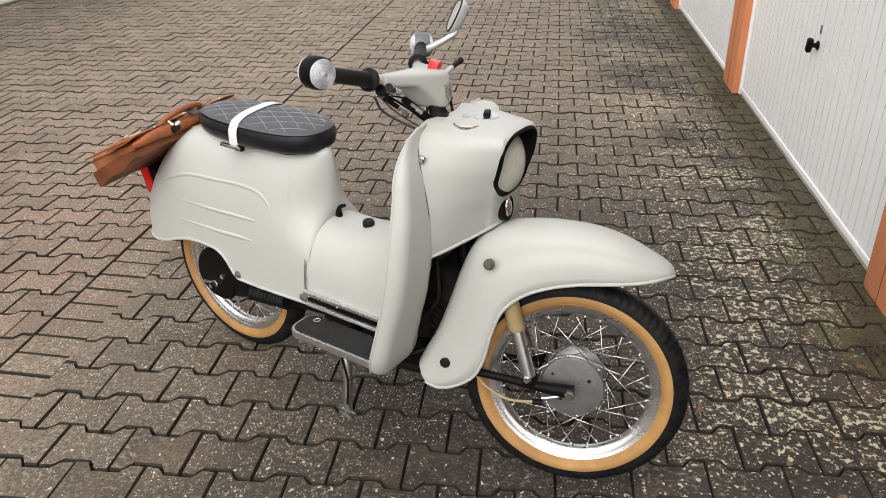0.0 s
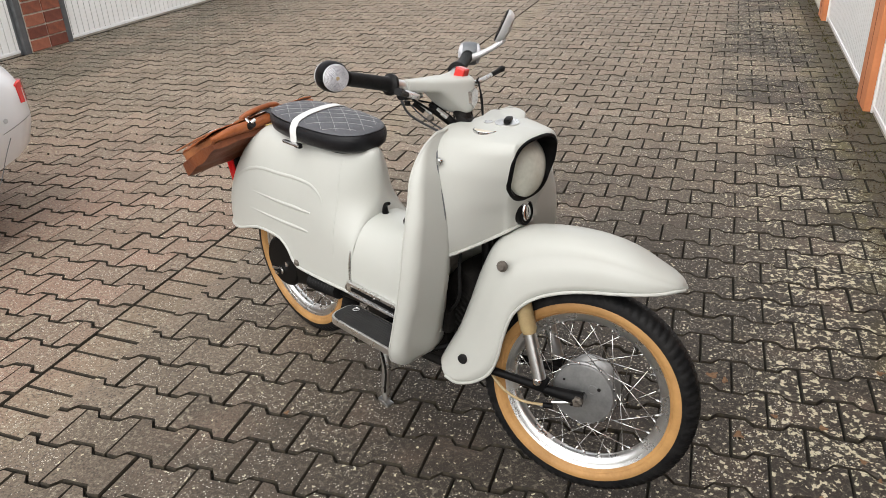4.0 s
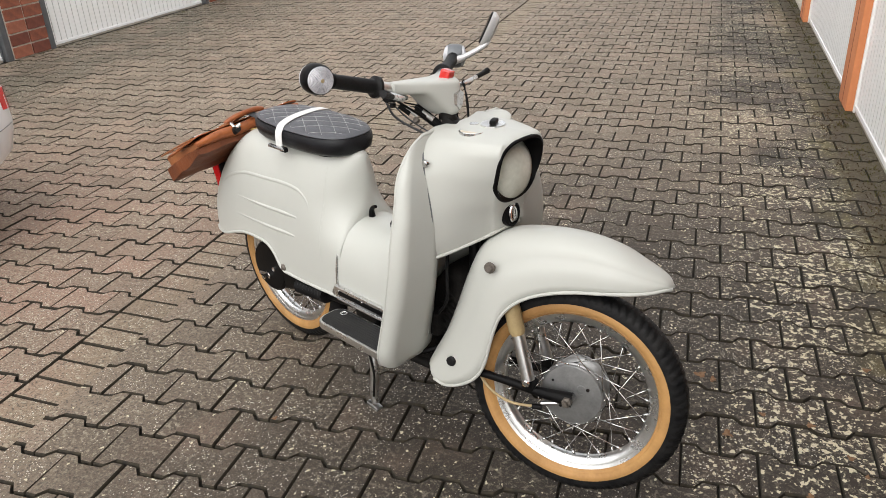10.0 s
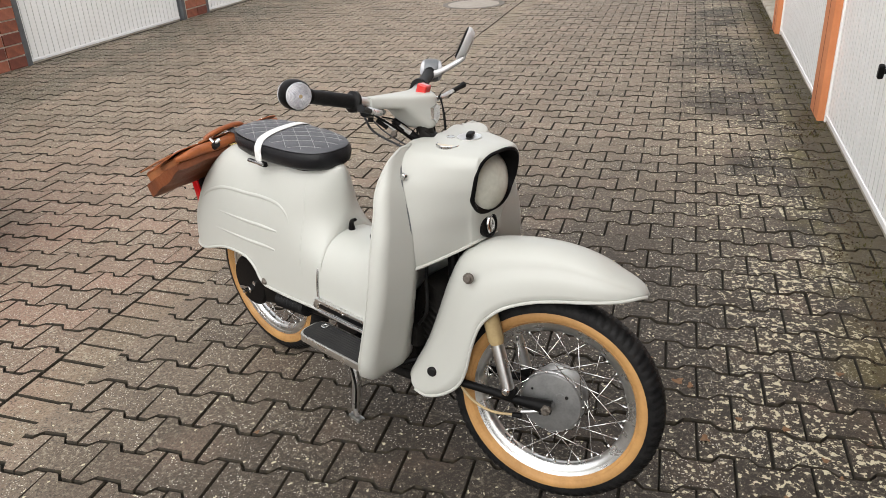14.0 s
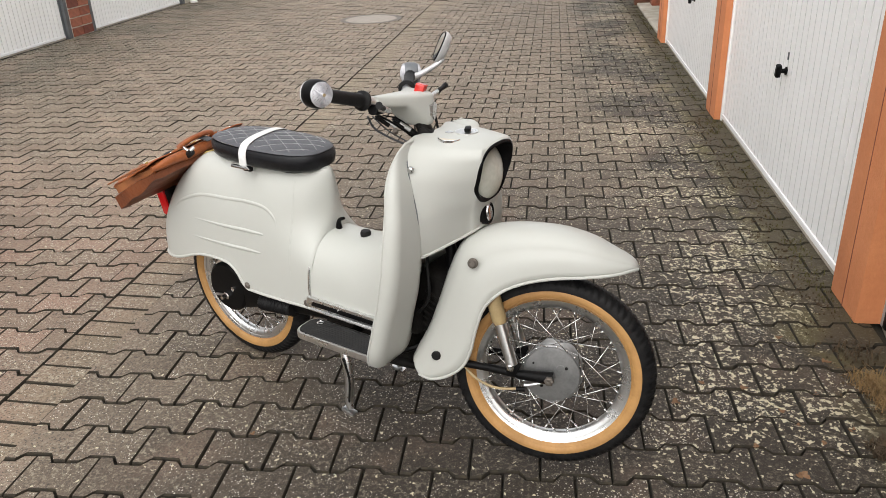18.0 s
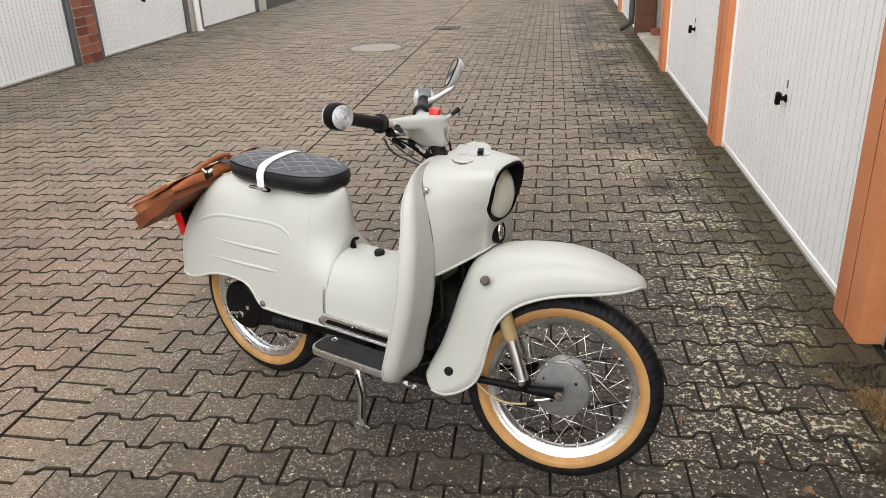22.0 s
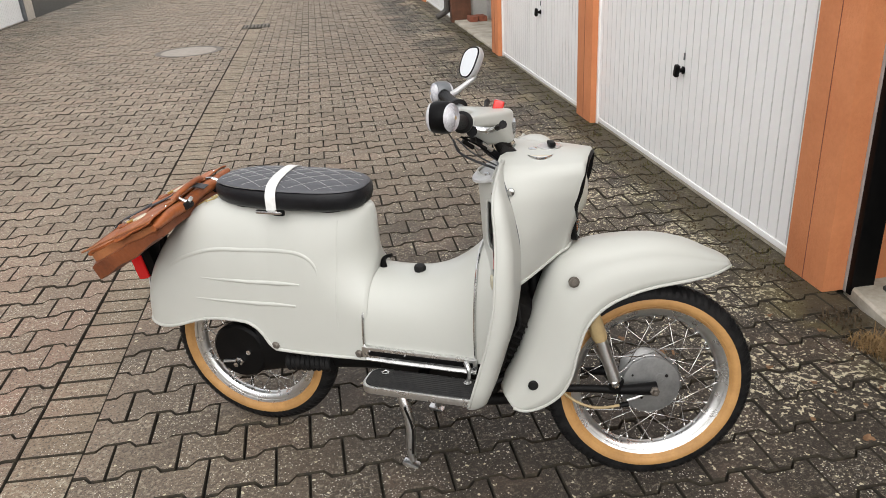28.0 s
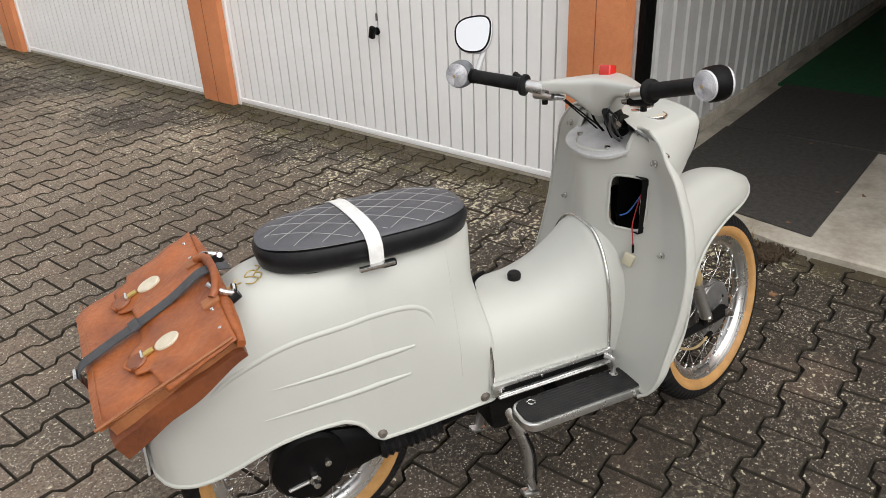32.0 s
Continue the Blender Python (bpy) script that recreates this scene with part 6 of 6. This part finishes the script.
MOSS = material("yellow_green_moss", (0.10, 0.085, 0.02), 0.9, second=(0.06, 0.06, 0.018), scale=40, bump=0.5)
DEADMOSS = material("dark_dead_moss", (0.05, 0.032, 0.018), 0.9, second=(0.09, 0.06, 0.03), scale=40)
tuft("dry_grass", [(1.37, 2.12, 420, 0.075), (1.36, 2.04, 260, 0.06), (1.33, 2.17, 160, 0.06), (1.38, 1.95, 60, 0.06)], STRAW, "golden brown dry grass tuft at the garage pier", 0.062, 0.0014)
tuft("dead_moss", [(1.27, 1.82, 420, 0.055), (1.33, 1.83, 300, 0.06), (1.36, 1.78, 120, 0.06), (1.36, 2.35, 100, 0.08)], DEADMOSS, "dark heap of rotten leaves and moss on the paving", 0.034, 0.0034)
tuft("moss", [(1.40 + rng2.uniform(-0.05, 0.03), 2.6 + i * 0.055, rng2.choice((4, 10, 22)), 0.05) for i in range(150)], MOSS, "yellow-green moss along the foot of the doors", 0.018, 0.0022)
tuft("dirt_crumbs", [(1.33 + rng2.uniform(-0.09, 0.06), 1.9 + i * 0.03, rng2.choice((3, 6, 12)), 0.06) for i in range(120)], DEADMOSS, "dark crumbs of dirt and leaf litter along the piers", 0.012, 0.004)
tuft("weeds", [(LEFT + 0.08 + rng2.uniform(-0.04, 0.05), 3.4 + i * 0.16, rng2.choice((2, 5, 10)), 0.05) for i in range(60)], MOSS, "low weeds along the brick garages", 0.03, 0.002)


def leaf_mesh(seed):
    r = random.Random(seed)
    bm = bmesh.new()
    pts = []
    for i in range(14):
        a = 2 * math.pi * i / 14
        d = 0.022 * (0.55 + 0.45 * abs(math.cos(a * 1.5)) + r.uniform(-0.12, 0.12))
        pts.append(bm.verts.new((d * math.cos(a) * 1.2, d * math.sin(a), 0.006 * r.uniform(0, 1) + 0.004 * math.cos(2 * a))))
    mid = bm.verts.new((0, 0, 0.001))
    for i in range(14):
        bm.faces.new((mid, pts[i], pts[(i + 1) % 14]))
    me = bpy.data.meshes.new("leaf")
    bm.to_mesh(me)
    bm.free()
    me.materials.append(LEAF)
    return me


leaf_kinds = [leaf_mesh(i) for i in range(4)]
LEAVES = [(0.62, 2.30), (0.66, 2.28), (0.80, 2.14), (0.93, 2.12), (1.02, 2.0), (1.05, 1.93), (1.1, 1.85), (0.70, 2.02), (1.15, 2.1), (1.2, 1.92), (0.9, 1.82), (1.24, 2.3), (1.0, 1.7), (0.52, 2.42), (1.12, 2.45), (-0.62, 1.75), (1.97, 1.74), (2.02, 1.64), (2.55, 2.02), (1.54, 1.82), (1.62, 1.42)]
for i, (x, y) in enumerate(LEAVES):
    lf = new("fallen_leaf", leaf_kinds[i % 4])
    z = 0.037 if x > 1.5 else 0.002
    lf.matrix_world = YARD @ pose(x, y, z + (0.012 if 1.5 < x < 3.5 and 1.7 < y < 2.47 else 0), rng2.uniform(-8, 8), rng2.uniform(-8, 8), rng2.uniform(0, 360)) @ Matrix.Diagonal((*[rng2.uniform(0.35, 0.85)] * 3, 1))
    tagged(lf, "curled brown fallen leaf on the ground", "leaf", "fallen leaves")


# ---- paving: interlocking concrete stones and a brick gutter ----
STONE, ROW = 0.2025, 0.148
SHEAR = 0.033      # the courses run a little askew to the lane
GUT0, GUT1 = -1.545, -1.345


def stone_outline(x0, x1, cut=0.0038, amp=0.0135):
    """Bone-shaped stone from x0 to x1 of a full stone centred on 0; y follows the waist."""
    h = ROW / 2

    def edge(x):
        a = abs(x)
        return h - cut + amp * (1 if a > 0.064 else -1 if a < 0.042 else (a - 0.053) / 0.011)

    ends = cut * 0.7
    xs = sorted({x0 + ends, x1 - ends, *[x for x in (-0.064, -0.042, 0.042, 0.064) if x0 + cut + 0.004 < x < x1 - cut - 0.004]})
    return [(x, -edge(x)) for x in xs] + [(x, edge(x)) for x in reversed(xs)]


def stone_verts(outline, rng):
    outline = [(x + rng.uniform(-0.0018, 0.0018), y + rng.uniform(-0.0022, 0.0022)) for x, y in outline]
    cx = sum(p[0] for p in outline) / len(outline)
    k = len(outline)
    v = [(x, y, -0.03) for x, y in outline] + [(x, y, -0.006) for x, y in outline]
    v += [(x - math.copysign(min(0.0024, abs(x - cx) * 0.5), x - cx), y - math.copysign(0.0032, y), 0.0) for x, y in outline]
    f = [tuple(range(2 * k, 3 * k))]
    for r in (0, k):
        f += [(r + i, r + (i + 1) % k, r + k + (i + 1) % k, r + k + i) for i in range(k)]
    return v, f


def mesh_of(name, verts, faces, mat):
    me = bpy.data.meshes.new(name)
    me.from_pydata(verts, [], faces)
    me.materials.append(mat)
    me.materials.append(JOINT)
    level = [p[2] for p in verts]
    # the flanks are dark with sand and dirt, the tops are not
    me.polygons.foreach_set("material_index", [0 if max(level[i] for i in q) - min(level[i] for i in q) < 0.004 else 1 for q in faces])
    return me


rng = random.Random(5)
LEAN = Matrix(((1, 0, 0, 0), (SHEAR, 1, 0, 0), (0, 0, 1, 0), (0, 0, 0, 1)))
FULL = stone_outline(-STONE / 2, STONE / 2)
stone_meshes = [mesh_of("paving_stone", *stone_verts(FULL, rng), PAVER) for _ in range(10)]
pavement = tagged(new("pavement"), "lichen-spotted interlocking concrete paving of the lane", "paving", kind="structure")
pavement.matrix_world = YARD
all_v, all_f, near = [], [], []
rows_n = int(26 / ROW)
for r in range(rows_n):
    y0 = 2.757 + (r - 46) * ROW
    for x_lo, x_hi in ((LEFT - 0.02, GUT0), (GUT1, FRONT + 0.06)):
        phase = (0.577 if x_hi > 0 else -1.648 + STONE / 2) + STONE / 2 + (r % 2) * STONE / 2
        x = x_lo - 1.0 + ((phase - x_lo + 1.0) % STONE)
        while x - STONE / 2 < x_hi:
            a, b = max(x - STONE / 2, x_lo), min(x + STONE / 2, x_hi)
            if b - a > 0.025:
                y = y0 + SHEAR * (x - 0.7)
                z = rng.uniform(-0.0025, 0.0025)
                turn = Euler((rng.uniform(-0.008, 0.008), rng.uniform(-0.008, 0.008), rng.uniform(-0.006, 0.006)))
                m = Matrix.LocRotScale((x, y, z), turn, None) @ LEAN
                whole = b - a > STONE - 1e-4
                if whole and -0.95 < x < 1.35 and 0.9 < y < 2.95 and len(near) < 300:
                    near.append(m)
                else:
                    v, f = stone_verts(FULL if whole else stone_outline(a - x, b - x), rng)
                    k = len(all_v)
                    all_v += [tuple(m @ Vector(p)) for p in v]
                    all_f += [tuple(i + k for i in q) for q in f]
            x += STONE
rest = new("paving_stones", mesh_of("paving_stones", all_v, all_f, PAVER))
rest.parent = pavement
tagged(rest, kind="stuff")
for i, m in enumerate(near):
    s = new("paving_stone", stone_meshes[i * 7 % 10])
    s.parent = pavement
    s.matrix_local = m

gutter = tagged(new("gutter"), "sand-coloured brick drainage channel across the paving", "gutter", kind="structure")
gutter.matrix_world = YARD
GB = 0.1088
gut_out = [(-0.0975, -GB / 2 + 0.004), (0.096, -GB / 2 + 0.004), (0.096, GB / 2 - 0.004), (-0.0975, GB / 2 - 0.004)]
gut_mesh = mesh_of("gutter_brick", *stone_verts(gut_out, rng), GUTTER)
for i in range(210):
    s = new("gutter_brick", gut_mesh)
    s.parent = gutter
    s.matrix_local = Matrix.LocRotScale(((GUT0 + GUT1) / 2, 2.1306 + (i - 50) * GB, rng.uniform(-0.009, -0.005)), Euler((rng.uniform(-0.01, 0.01), radians(2.0), rng.uniform(-0.01, 0.01))), None)

# bricks of the two nearer brick piers
course, blen, bh = 0.118, 0.24, 0.102
brick_mesh = {}
BRICKS = (BRICK, material("dark_fired_brick", (0.20, 0.06, 0.036), 0.85, second=(0.12, 0.038, 0.025), scale=16, bump=0.5, bump_scale=90), material("pale_fired_brick", (0.36, 0.13, 0.075), 0.85, second=(0.25, 0.085, 0.05), scale=16, bump=0.5, bump_scale=90))
for p, (a, b) in zip(left_piers, BRICK_PIERS):
    w = b - a - 0.02
    for r in range(20 if a in (6.00, 9.36) else 0):
        cuts = [0, blen, w] if r % 2 else [0, w - blen, w]
        for u0, u1 in zip(cuts, cuts[1:]):
            key = (round(u1 - u0, 3), rng.randrange(3))
            if key not in brick_mesh:
                bm = rbox((0.02, u1 - u0 - 0.016, bh), None, 0.003, 1)
                me = bpy.data.meshes.new("brick")
                bm.to_mesh(me)
                bm.free()
                me.materials.append(BRICKS[key[1]])
                brick_mesh[key] = me
            s = new("brick", brick_mesh[key])
            s.parent = p
            s.matrix_local = pose(-0.001, 0.01 + (u0 + u1) / 2, 0.062 + r * course)
